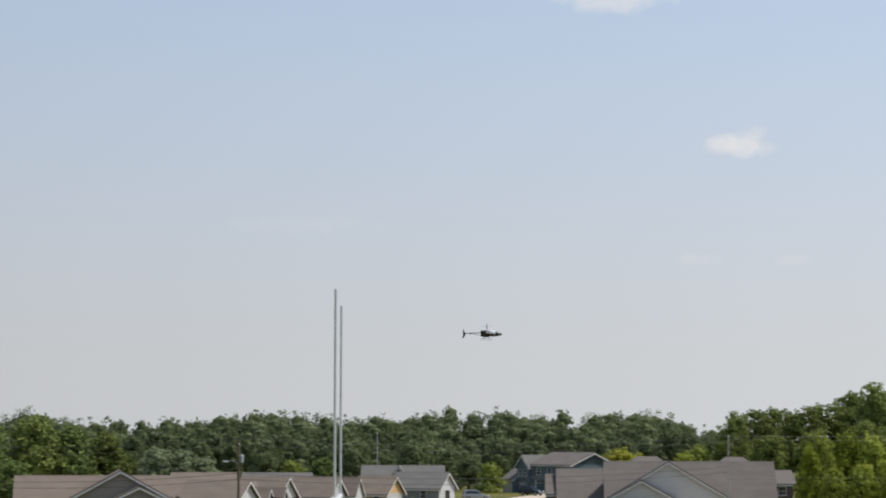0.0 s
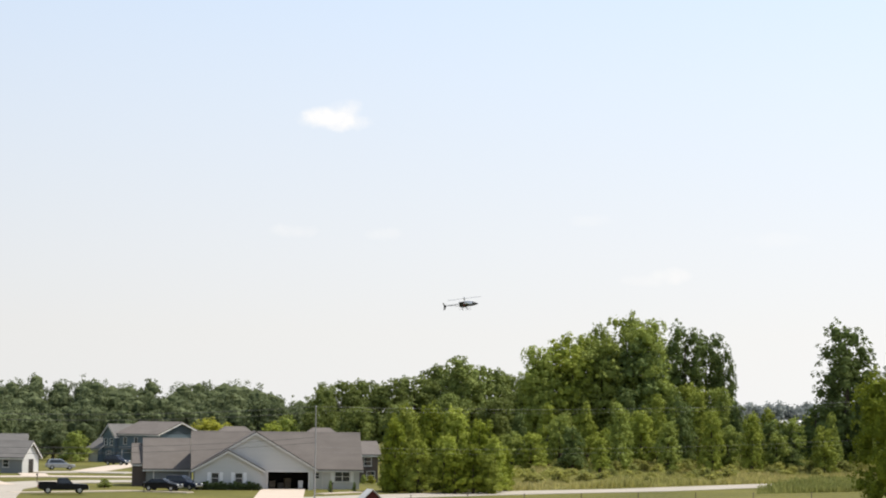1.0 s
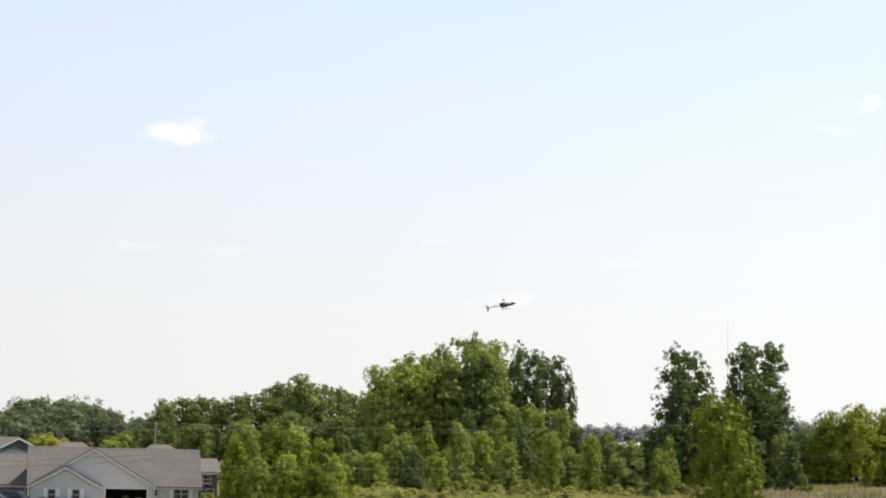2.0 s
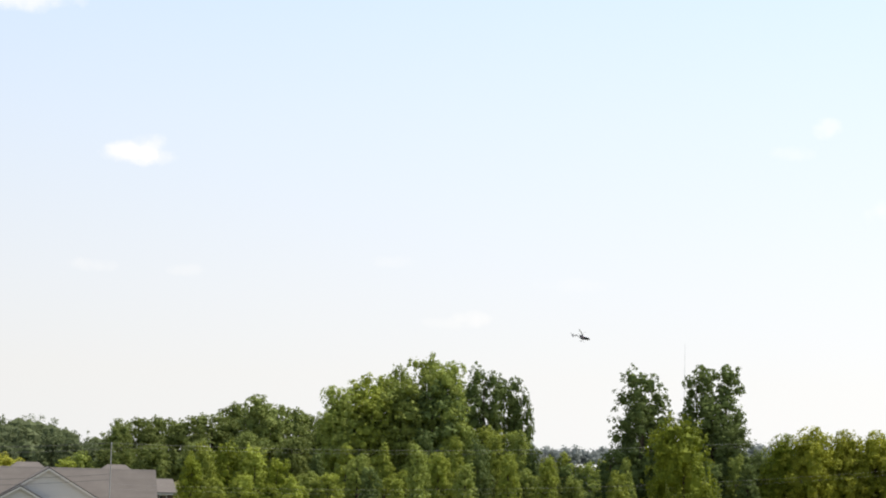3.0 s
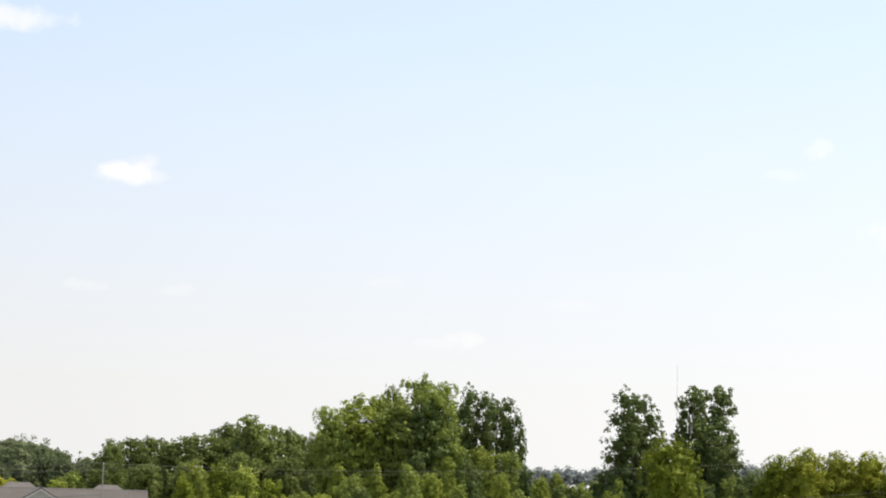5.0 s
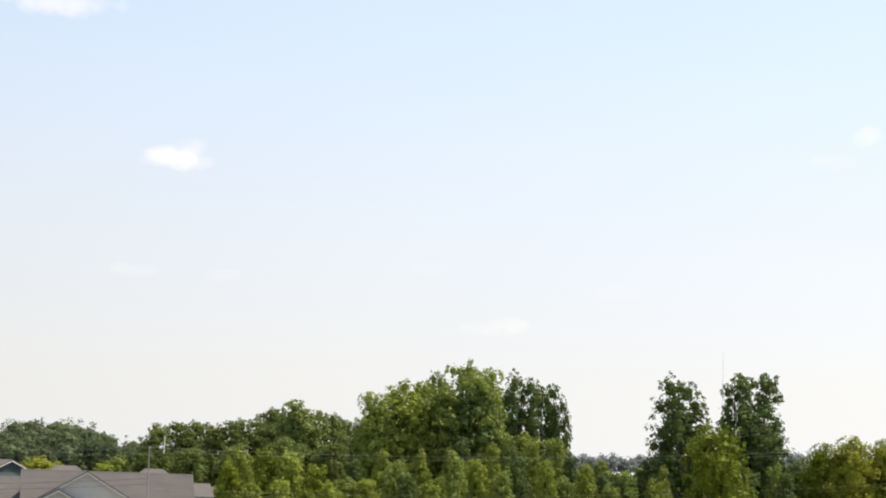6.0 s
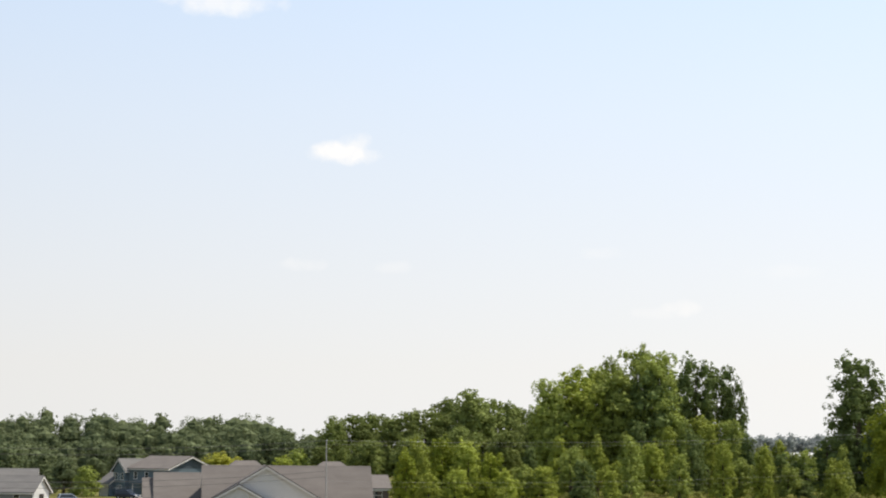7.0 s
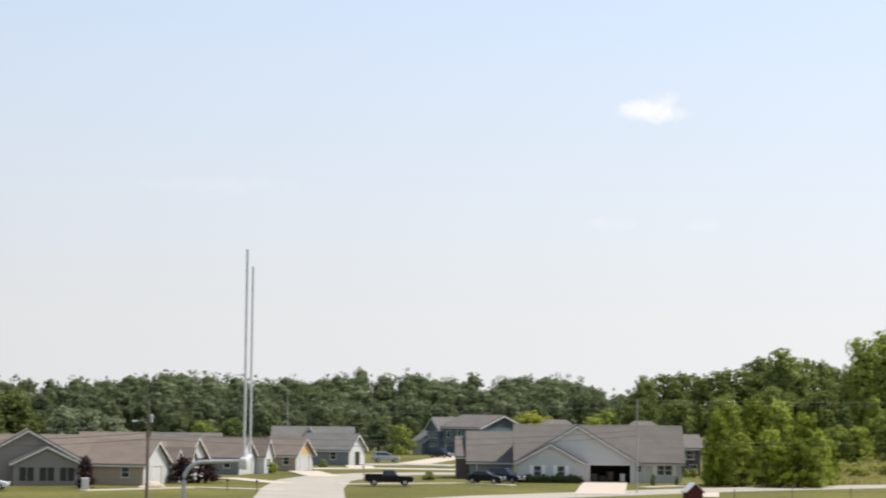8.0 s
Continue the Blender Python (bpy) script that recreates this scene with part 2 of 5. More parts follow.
M_PLUME = leaf_mat("reed_plume", (0.34, 0.27, 0.15), (0.48, 0.39, 0.25), 0.5, 0.05)
M_TALLGRASS = leaf_mat("tall_grass", (0.31, 0.32, 0.075), (0.56, 0.47, 0.21), 0.5, 0.05)


# ---- building helpers ----
def smooth(a, b, v):
    k = min(1.0, max(0.0, (v - a) / (b - a)))
    return k * k * (3 - 2 * k)


def ground_z(x, y):
    """The land: a bank under the camera, a playing field, low ground with houses, and a rise beyond on one side."""
    d, az = math.hypot(x, y), math.degrees(math.atan2(x, y))
    z = 4.55 * (1 - smooth(95, 185, d)) + 3.0 * (1 - smooth(6, 30, d))
    z += (2.4 + 0.9 * smooth(9, 14, az)) * smooth(318, 392, d) * smooth(0.3, 4.0, az) * (1 - smooth(500, 900, d))
    return z


def polar(az, d):
    return d * math.sin(radians(az)), d * math.cos(radians(az))


def mesh_ob(name, bm, material, parent=None, label="", mats=None):
    me = bpy.data.meshes.new(name)
    bm.to_mesh(me)
    bm.free()
    for m in mats or [material]:
        me.materials.append(m)
    ob = new(name, me)
    if parent:
        ob.parent = parent
    if label:
        ob["label"] = label
    return ob


def part(name, bm, material, parent, label=""):
    return mesh_ob(name, bm, material, parent, label)


def thing(name, m, label, category, group="", kind=""):
    ob = new(name)
    ob.matrix_basis = m
    return tagged(ob, label, category, group, kind)


def box(bm, x0, x1, y0, y1, z0, z1, bevel=0.0):
    m = Matrix.Translation(((x0 + x1) / 2, (y0 + y1) / 2, (z0 + z1) / 2)) @ Matrix.Diagonal((x1 - x0, y1 - y0, z1 - z0, 1))
    v = bmesh.ops.create_cube(bm, size=1, matrix=m)["verts"]
    if bevel:
        e = list({e for w in v for e in w.link_edges})
        bmesh.ops.bevel(bm, geom=e, offset=bevel, segments=2, affect="EDGES", profile=0.6)
    return bm


def boxed(*a, bevel=0.0):
    return box(bmesh.new(), *a, bevel=bevel)


def tube(bm, pts, radii, sides=8):
    """A tube through pts, capped."""
    rings = []
    for i, p in enumerate(pts):
        p = Vector(p)
        d = (Vector(pts[min(i + 1, len(pts) - 1)]) - Vector(pts[max(i - 1, 0)])).normalized()
        u = d.orthogonal().normalized() if abs(d.z) > 0.99 else d.cross(Vector((0, 0, 1))).normalized()
        w = d.cross(u)
        r = radii[i] if isinstance(radii, (list, tuple)) else radii
        rings.append([bm.verts.new(p + r * (math.cos(2 * math.pi * k / sides) * u + math.sin(2 * math.pi * k / sides) * w)) for k in range(sides)])
    for a, b in zip(rings, rings[1:]):
        for k in range(sides):
            bm.faces.new((a[k], a[(k + 1) % sides], b[(k + 1) % sides], b[k]))
    bm.faces.new(rings[0][::-1])
    bm.faces.new(rings[-1])
    return bm


def prism(bm, profile, y0, y1):
    """A profile in x and z, drawn out from y0 to y1."""
    a = [bm.verts.new((x, y0, z)) for x, z in profile]
    b = [bm.verts.new((x, y1, z)) for x, z in profile]
    bm.faces.new(a)
    bm.faces.new(b[::-1])
    for i in range(len(a)):
        j = (i + 1) % len(a)
        bm.faces.new((a[j], a[i], b[i], b[j]))
    bmesh.ops.recalc_face_normals(bm, faces=bm.faces)
    return bm


# ---- ground, roads ----
def build_ground():
    rings = [0.5, 6, 12, 20, 30, 50, 75, 95, 110, 125, 140, 155, 170, 185, 200, 215, 230, 245, 260, 275, 290, 305, 318, 330, 342, 355, 368, 380, 392, 410, 440, 480, 520, 600, 700, 900, 1300, 2000, 4800]
    azs = [-180 + 6 * k for k in range(25)] + [-32 + 1.0 * k for k in range(62)] + [36 + 6 * k for k in range(24)]
    bm = bmesh.new()
    grid = [[bm.verts.new((*polar(a, r), ground_z(*polar(a, r)))) for a in azs] for r in rings]
    for ra, rb in zip(grid, grid[1:]):
        for k in range(len(azs)):
            j = (k + 1) % len(azs)
            bm.faces.new((ra[k], rb[k], rb[j], ra[j]))
    bm.faces.new(grid[0])
    bmesh.ops.recalc_face_normals(bm, faces=bm.faces)
    for f in bm.faces:
        f.smooth = True
    ob = mesh_ob("ground", bm, M_GRASS)
    if ob.data.polygons[0].normal.z < 0:
        ob.data.flip_normals()
    tagged(ob, "mown green summer grass, yellowing in patches", "grass", kind="structure")


def strip(name, line, width, material, label, lift=0.05, category="road"):
    """A paved strip with an edge, laid on the land along line."""
    pts = []
    for (ax, ay), (bx, by) in zip(line, line[1:]):
        n = max(2, int(math.hypot(bx - ax, by - ay) / 6))
        pts += [(ax + (bx - ax) * k / n, ay + (by - ay) * k / n) for k in range(n)]
    pts.append(line[-1])
    bm = bmesh.new()
    rows = []
    for i, (x, y) in enumerate(pts):
        px, py = pts[max(0, i - 1)]
        qx, qy = pts[min(len(pts) - 1, i + 1)]
        d = Vector((qx - px, qy - py, 0)).normalized()
        s = Vector((d.y, -d.x, 0)) * width / 2
        z = ground_z(x, y)
        rows.append([bm.verts.new((x + k * s.x, y + k * s.y, z + h)) for k, h in ((-1, lift - 0.3), (-1, lift), (1, lift), (1, lift - 0.3))])
    for a, b in zip(rows, rows[1:]):
        for k in range(3):
            bm.faces.new((a[k], b[k], b[k + 1], a[k + 1]))
    bm.faces.new(rows[0])
    bm.faces.new(rows[-1][::-1])
    bmesh.ops.recalc_face_normals(bm, faces=bm.faces)
    ob = mesh_ob(name, bm, material)
    return tagged(ob, label, category, kind="structure")


build_ground()
strip("road", [polar(-16, 180), polar(-12, 190), polar(-7, 214), polar(-1.4, 241), polar(2.3, 258), polar(5.4, 272), polar(9.2, 303), polar(14, 345)], 8.5, M_ROAD, "pale grey concrete country road", 0.06)
strip("side_road", [polar(-12.7, 192), polar(-12.55, 232), polar(-12.25, 256), polar(-11.5, 272), polar(-10.4, 281), polar(-9.2, 285), polar(-7.7, 287)], 9.0, M_ROAD, "pale concrete side street curving between the houses", 0.09)
strip("driveway_ranch", [polar(-4.45, 224), polar(-4.28, 262)], 5.4, M_DRIVE, "bright concrete driveway before an open garage", 0.10, "driveway")
strip("pavement", [polar(-11.6, 244), polar(-8.4, 251), polar(-6.8, 247)], 1.6, M_DRIVE, "narrow concrete pavement along the lawn", 0.11, "pavement")
strip("driveway_ochre", [polar(-11.9, 268), polar(-12.55, 291)], 4.4, M_DRIVE, "pale concrete driveway", 0.12, "driveway")
strip("pavement_close", [polar(-12.4, 303), polar(-10.6, 306), polar(-8.2, 304)], 6.0, M_DRIVE, "pale concrete pavement and drive mouths along the street", 0.11, "pavement")
strip("driveway_white", [polar(-10.9, 303), polar(-11.05, 320)], 4.0, M_DRIVE, "pale concrete driveway", 0.13, "driveway")
strip("close", [polar(-11.0, 326), polar(-9.8, 330), polar(-8.3, 326)], 8.0, M_ROAD, "pale concrete turning place among the houses", 0.10)
strip("driveway_blue", [polar(-9.6, 332), polar(-8.7, 366), polar(-7.9, 392)], 5.0, M_DRIVE, "pale concrete driveway up to a blue house", 0.12, "driveway")
strip("driveway_row", [polar(-13.0, 245), polar(-14.6, 262)], 3.0, M_DRIVE, "pale concrete driveway", 0.10, "driveway")
strip("pavement_row", [polar(-13.1, 226), polar(-15.5, 232), polar(-18.5, 222)], 1.6, M_DRIVE, "narrow concrete pavement along the lawn", 0.10, "pavement")
strip("driveway_apron", [polar(-1.62, 222), polar(-1.6, 237)], 3.2, M_DRIVE, "pale concrete apron beside a shed", 0.05, "driveway")
strip("pavement_front", [polar(-3.3, 246), polar(-2.2, 253)], 1.4, M_DRIVE, "narrow concrete path on a lawn", 0.10, "pavement")


# ---- houses ----
def side(parent, m, length, z1, material, holes=(), apex=None, z0=0.0, name="wall", top_mat=None):
    """A wall slab 0.2 m thick: x along it, y inward, with openings (u0, u1, z0, z1) through it, and a gable when apex is given."""
    bm = bmesh.new()
    u = 0.0
    for a, b, lo, hi in sorted(holes):
        if a > u:
            box(bm, u, a, 0, 0.2, z0, z1)
        if lo > z0:
            box(bm, a, b, 0, 0.2, z0, lo)
        if hi < z1:
            box(bm, a, b, 0, 0.2, hi, z1)
        u = b
    if u < length:
        box(bm, u, length, 0, 0.2, z0, z1)
    if apex and not top_mat:
        prism(bm, [(0, z1), (length, z1), (apex[0], apex[1])], 0, 0.2)
    bmesh.ops.remove_doubles(bm, verts=bm.verts, dist=0.001)
    bm.transform(m)
    part(name, bm, material, parent)
    if apex and top_mat:
        g = prism(bmesh.new(), [(-0.02, z1 + 0.003), (length + 0.02, z1 + 0.003), (apex[0], apex[1])], -0.02, 0.2)
        g.transform(m)
        part("gable", g, top_mat, parent)


def window(parent, m, u, z, w, h, shutters=False, paint=None):
    """A window in an opening: frame, mullions, sill and pane, with or without shutters."""
    bm = bmesh.new()
    f = 0.065
    for a in ((u, u + w, z, z + f), (u, u + w, z + h - f, z + h), (u, u + f, z + f, z + h - f), (u + w - f, u + w, z + f, z + h - f)):
        box(bm, a[0], a[1], -0.05, 0.12, a[2], a[3])
    if not paint:
        box(bm, u + f, u + w - f, -0.02, 0.10, z + h / 2 - 0.03, z + h / 2 + 0.03)
    if w > 1.3:
        box(bm, u + w / 2 - 0.05, u + w / 2 + 0.05, -0.03, 0.11, z + f, z + h - f)
    box(bm, u - 0.06, u + w + 0.06, -0.10, 0.1, z - 0.06, z)
    bm.transform(m)
    win = part("window", bm, paint or M_TRIM, parent)
    p = boxed(u + f, u + w - f, 0.055, 0.075, z + f, z + h - f)
    p.transform(m)
    part("pane", p, M_PANE, win)
    if shutters:
        for a in (u - 0.48, u + w + 0.06):
            s = boxed(a, a + 0.42, -0.05, -0.003, z - 0.05, z + h + 0.05)
            for k in range(7):
                box(s, a + 0.05, a + 0.37, -0.065, -0.05, z + 0.03 + k * h / 7, z + 0.03 + (k + 0.6) * h / 7)
            s.transform(m)
            part("shutter", s, M_SHUTTER, parent)


def door(parent, m, u, w, h, material, panels=4):
    """A closed door, or a sectional garage door when it is wide."""
    bm = boxed(u, u + w, 0.06, 0.12, 0.02, h)
    cols = max(1, int(w / 1.1))
    for r in range(panels):
        for c in range(cols):
            box(bm, u + (c + 0.12) * w / cols, u + (c + 0.88) * w / cols, 0.03, 0.06, 0.1 + r * (h - 0.1) / panels, (r + 0.8) * (h - 0.1) / panels + 0.1)
    bm.transform(m)
    d = part("door", bm, material, parent)
    f = bmesh.new()
    box(f, u - 0.12, u, -0.03, 0.1, 0, h + 0.12)
    box(f, u + w, u + w + 0.12, -0.03, 0.1, 0, h + 0.12)
    box(f, u, u + w, -0.03, 0.1, h, h + 0.12)
    bmesh.ops.remove_doubles(f, verts=f.verts, dist=0.001)
    f.transform(m)
    part("frame", f, M_TRIM, d)


def roof(parent, x0, x1, y0, y1, eave, ridge, axis, material, over=0.45, trim=True, thick=0.16):
    """Two roof slopes with overhang, ridge cap, white rakes and eave boards."""
    if axis == "y":
        a0, a1, b0, b1 = x0, x1, y0, y1
        m = Matrix.Identity(4)
    else:
        a0, a1, b0, b1 = y0, y1, -x1, -x0
        m = Matrix(((0, -1, 0, 0), (1, 0, 0, 0), (0, 0, 1, 0), (0, 0, 0, 1)))
    mid = (a0 + a1) / 2
    k = (ridge - eave) / (mid - a0)
    for s, a in ((-1, a0), (1, a1)):
        e = a + s * over
        ze = eave - over * k
        bm = prism(bmesh.new(), [(mid, ridge + 0.03), (e, ze + 0.03), (e, ze + 0.03 + thick), (mid, ridge + 0.03 + thick)], b0 - over, b1 + over)
        bm.transform(m)
        part("roof_slope", bm, material, parent)
        if trim:
            for c0 in (b0 - over, b1 + over - 0.05):
                t = prism(bmesh.new(), [(mid, ridge - 0.2), (e, ze - 0.2), (e, ze + 0.03), (mid, ridge + 0.03)], c0, c0 + 0.05)
                t.transform(m)
                part("rake_board", t, M_TRIM, parent)
            t = boxed(min(e, e - s * 0.04), max(e, e - s * 0.04), b0 - over + 0.06, b1 + over - 0.06, ze - 0.14, ze + 0.02)
            t.transform(m)
            part("eave_board", t, M_TRIM, parent)
    c = prism(bmesh.new(), [(mid - 0.18, ridge + 0.19 - 0.16 * k), (mid, ridge + 0.23), (mid + 0.18, ridge + 0.19 - 0.16 * k)], b0 - over, b1 + over)
    c.transform(m)
    part("ridge_cap", c, material, parent)


def faces(x0, x1, y0, y1):
    """The placings of the four walls of a block: front, right, back, left."""
    r = lambda a: Matrix.Rotation(radians(a), 4, "Z")
    t = Matrix.Translation
    return {"front": (t((x0, y0, 0)), x1 - x0), "right": (t((x1, y0, 0)) @ r(90), y1 - y0),
            "back": (t((x1, y1, 0)) @ r(180), x1 - x0), "left": (t((x0, y1, 0)) @ r(-90), y1 - y0)}


def block(parent, x0, x1, y0, y1, eave, ridge, axis, wall_mat, roof_mat, holes={}, skip=(), gable_mat=None, over=0.45, wins=(), doors=()):
    """A gabled block. wins: (side, u, z, w, h, shutters); doors: (side, u, w, h, material)."""
    f = faces(x0, x1, y0, y1)
    cut = {k: list(v) for k, v in holes.items()}
    for s, u, z, w, h, *_ in wins:
        cut.setdefault(s, []).append((u, u + w, z, z + h))
    for s, u, w, h, _ in doors:
        cut.setdefault(s, []).append((u, u + w, 0, h))
    for name, (m, length) in f.items():
        if name in skip:
            continue
        gable = (name in ("front", "back")) == (axis == "y")
        trimmed = length - (0.4 if name in ("right", "left") else 0)
        if name in ("right", "left"):
            mm = m @ Matrix.Translation((0.2, 0, 0))
            hh = [(a - 0.2, b - 0.2, c, d) for a, b, c, d in cut.get(name, ())]
            side(parent, mm, trimmed, eave, wall_mat, hh, (trimmed / 2, ridge) if gable else None, top_mat=gable_mat if gable else None)
        else:
            side(parent, m, length, eave, wall_mat, cut.get(name, ()), (length / 2, ridge) if gable else None, top_mat=gable_mat if gable else None)
    roof(parent, x0, x1, y0, y1, eave, ridge, axis, roof_mat, over)
    for s, u, z, w, h, *sh in wins:
        window(parent, f[s][0], u, z, w, h, bool(sh and sh[0]), sh[1] if len(sh) > 1 else None)
    for s, u, w, h, dm in doors:
        door(parent, f[s][0], u, w, h, dm)


def house(az, d, rel, label, group="houses of the estate"):
    x, y = polar(az, d)
    return thing("house", pose(x, y, ground_z(x, y) - 0.02, 0, 0, -az + rel), label, "house", group)


# the pale ranch house with its open garage
h = house(-6.69, 258, 0.8, "pale grey ranch house with twin gables and an open garage")
block(h, 0, 8.1, 0, 6.0, 2.55, 4.75, "y", M_PALE, M_ROOF, skip=("back",), wins=(("front", 2.0, 0.75, 0.95, 1.35, True), ("front", 4.9, 0.75, 0.95, 1.35, True)))
block(h, 0.25, 14.6, 1.3, 9.0, 2.75, 7.0, "y", M_PALE, M_ROOF, holes={"front": [(0.1, 7.7, 0.1, 2.4), (8.75, 13.75, 0, 2.2)]}, skip=("back", "left"))
block(h, 0, 20.6, 4.2, 14.0, 2.7, 6.9, "x", M_PALE, M_ROOF, holes={"front": [(0.2, 14.4, 0, 2.6)]},
      wins=(("front", 17.5, 0.95, 1.9, 1.3, True), ("front", 15.0, 1.3, 0.6, 0.8, False)), doors=(("front", 16.0, 0.95, 2.05, M_DOOR),))
part("garage_wall", boxed(0.3, 14.5, 8.2, 8.4, 0, 2.7), M_DARK, h)
part("garage_ceiling", boxed(8.2, 14.4, 1.55, 8.2, 2.5, 2.6), M_DARK, h)
part("garage_partition", boxed(8.2, 8.35, 1.55, 8.2, 0.0, 2.49), M_DARK, h)
fr = boxed(8.85, 9.0, 1.22, 1.34, 0, 2.35)
box(fr, 14.0, 14.15, 1.22, 1.34, 0, 2.35)
box(fr, 9.0, 14.0, 1.22, 1.34, 2.2, 2.35)
part("garage_frame", fr, M_TRIM, h)

bin_at = h.matrix_basis @ pose(13.1, 2.6, 0.12)
tub = thing("wheeled_bin", bin_at, "pale wheeled bin standing inside an open garage", "bin")
part("body", prism(bmesh.new(), [(-0.24, 0.06), (0.24, 0.06), (0.30, 0.95), (-0.30, 0.95)], -0.3, 0.3), M_TRIM, tub)
part("lid", boxed(-0.32, 0.32, -0.34, 0.32, 0.953, 1.01, bevel=0.02), M_TRIM, tub)
for k, (bx, by, bz, colour) in enumerate(((9.8, 6.6, 0.8, M_TAN), (10.8, 6.8, 0.55, M_OLIVE), (11.7, 6.6, 1.1, M_TAN))):
    crate = thing("storage_box", h.matrix_basis @ pose(bx, by, 0.12, 0, 0, 8 * k), "brown storage box at the back of a garage", "box", "garage boxes")
    part("body", boxed(-0.4, 0.4, -0.3, 0.3, 0, bz, bevel=0.02), colour, crate)
    part("lid", boxed(-0.42, 0.42, -0.32, 0.32, bz + 0.003, bz + 0.06, bevel=0.01), colour, crate)

# its neighbour, partly hidden
h = house(-8.0, 268, 1, "brown-roofed house with grey-blue walls behind a dark car")
block(h, 0, 5.75, 0, 9, 2.45, 5.9, "x", M_GREYBLUE, M_ROOF, doors=(("front", 1.0, 4.4, 2.1, M_GREYBLUE),))
block(h, -1.7, -0.05, 1.0, 8.6, 2.8, 5.2, "x", M_BRICK, M_ROOF, over=0.15)

# the two-storey blue house
h = house(-7.70, 392, -47, "two-storey slate blue house with grey roof and dark gable")
block(h, -11.0, 0, 0, 11.4, 5.4, 7.55, "x", M_BLUE, M_ROOF, gable_mat=M_SLATE, wins=(("front", 1.5, 3.4, 1.0, 1.3, False), ("front", 4.5, 3.4, 1.0, 1.3, False), ("right", 3.6, 1.0, 1.2, 1.4, False)))
block(h, -14.3, -11.05, -0.8, 7.6, 5.2, 7.0, "y", M_BLUE, M_ROOF_GREY, wins=(("front", 0.4, 3.2, 0.9, 1.3, False), ("front", 1.9, 3.2, 0.9, 1.3, False), ("front", 0.9, 0.9, 1.4, 1.3, False)))
block(h, -17.2, -14.35, -1.8, 6.0, 2.6, 4.9, "x", M_BLUE, M_ROOF_GREY, doors=(("front", 0.3, 2.2, 2.1, M_TRIM),))
bm = prism(bmesh.new(), [(0, 2.5), (8.0, 2.5), (8.0, 2.62), (0, 2.62)], -2.2, 0)
bm.transform(Matrix.Translation((-8.1, -0.1, 0)))
part("porch_roof", bm, M_ROOF_GREY, h)
for k in range(3):
    part("porch_post", tube(bmesh.new(), [(-7.6 + 3.5 * k, -2.0, 0), (-7.6 + 3.5 * k, -2.0, 2.5)], 0.09), M_TRIM, h)

# the row: each with its garage gable turned to the street
def row_house(az, d, length, depth, eave, ridge, wall_mat, end_mat, roof_mat, label, gable=None, rel=-20, cross=True, garage=M_TRIM, car_width=3.2):
    h = house(az, d, rel, label)
    block(h, -length, 0, 0, depth, eave, ridge, "x", wall_mat, roof_mat, gable_mat=gable or end_mat, skip=("right",),
          wins=(("front", length * 0.62, 0.9, 1.0, 1.2, False),))
    m, ln = faces(-length, 0, 0, depth)["right"]
    mm = m @ Matrix.Translation((0.2, 0, 0))
    w0 = (depth - car_width) / 2
    side(h, mm, depth - 0.4, eave, end_mat, [(w0, w0 + car_width, 0, 2.1)], (depth / 2 - 0.2, ridge), top_mat=gable)
    door(h, mm, w0, car_width, 2.1, garage)
    if cross:
        block(h, -length + 0.6, -length + 3.4, -1.4, 3.0, eave - 0.1, ridge - 0.7, "y", end_mat, roof_mat, skip=("back",), over=0.3,
              wins=(("front", 0.9, 0.9, 1.0, 1.2, False),))
    return h


def street_gables(h, spots, eave, ridge, wall_mat, roof_mat):
    """Small gables beside the garage, stepping out to the street."""
    for y0, width, out in spots:
        block(h, -2.2, out, y0, y0 + width, eave, ridge, "x", wall_mat, roof_mat, skip=("left",), over=0.3, wins=(("right", width * 0.3, 0.8, width * 0.4, 1.2, False),))


h = row_house(-16.88, 237, 6.8, 8.6, 2.5, 4.9, M_TAN, M_WHITE, M_ROOF_BROWN, "tan house with white garage gable and brown roof", cross=False)
street_gables(h, ((8.7, 3.0, 0.6), (12.0, 2.6, 1.4)), 2.3, 3.9, M_WHITE, M_ROOF_BROWN)
row_house(-15.75, 259, 5.6, 8.0, 2.4, 5.0, M_TAN, M_WHITE, M_ROOF_BROWN, "tan house with white gable and brown roof", cross=True)
h = row_house(-14.3, 275, 5.6, 6.4, 2.4, 4.7, M_GREYBLUE, M_WHITE, M_ROOF_BROWN, "pale blue house with white gable and brown roof", cross=False)
street_gables(h, ((6.6, 3.4, 1.2),), 2.5, 4.6, M_WHITE, M_ROOF_BROWN)
row_house(-12.76, 292, 4.9, 7.2, 2.35, 4.6, M_TAN, M_WHITE, M_ROOF_BROWN, "tan house with ochre gable and white garage door", gable=M_ORANGE, cross=False)
row_house(-11.31, 322, 8.0, 7.4, 2.5, 4.7, M_GREYBLUE, M_WHITE, M_ROOF_GREY, "grey-blue house with white gable and dark garage doorway", cross=False, garage=M_DARK, car_width=2.2)

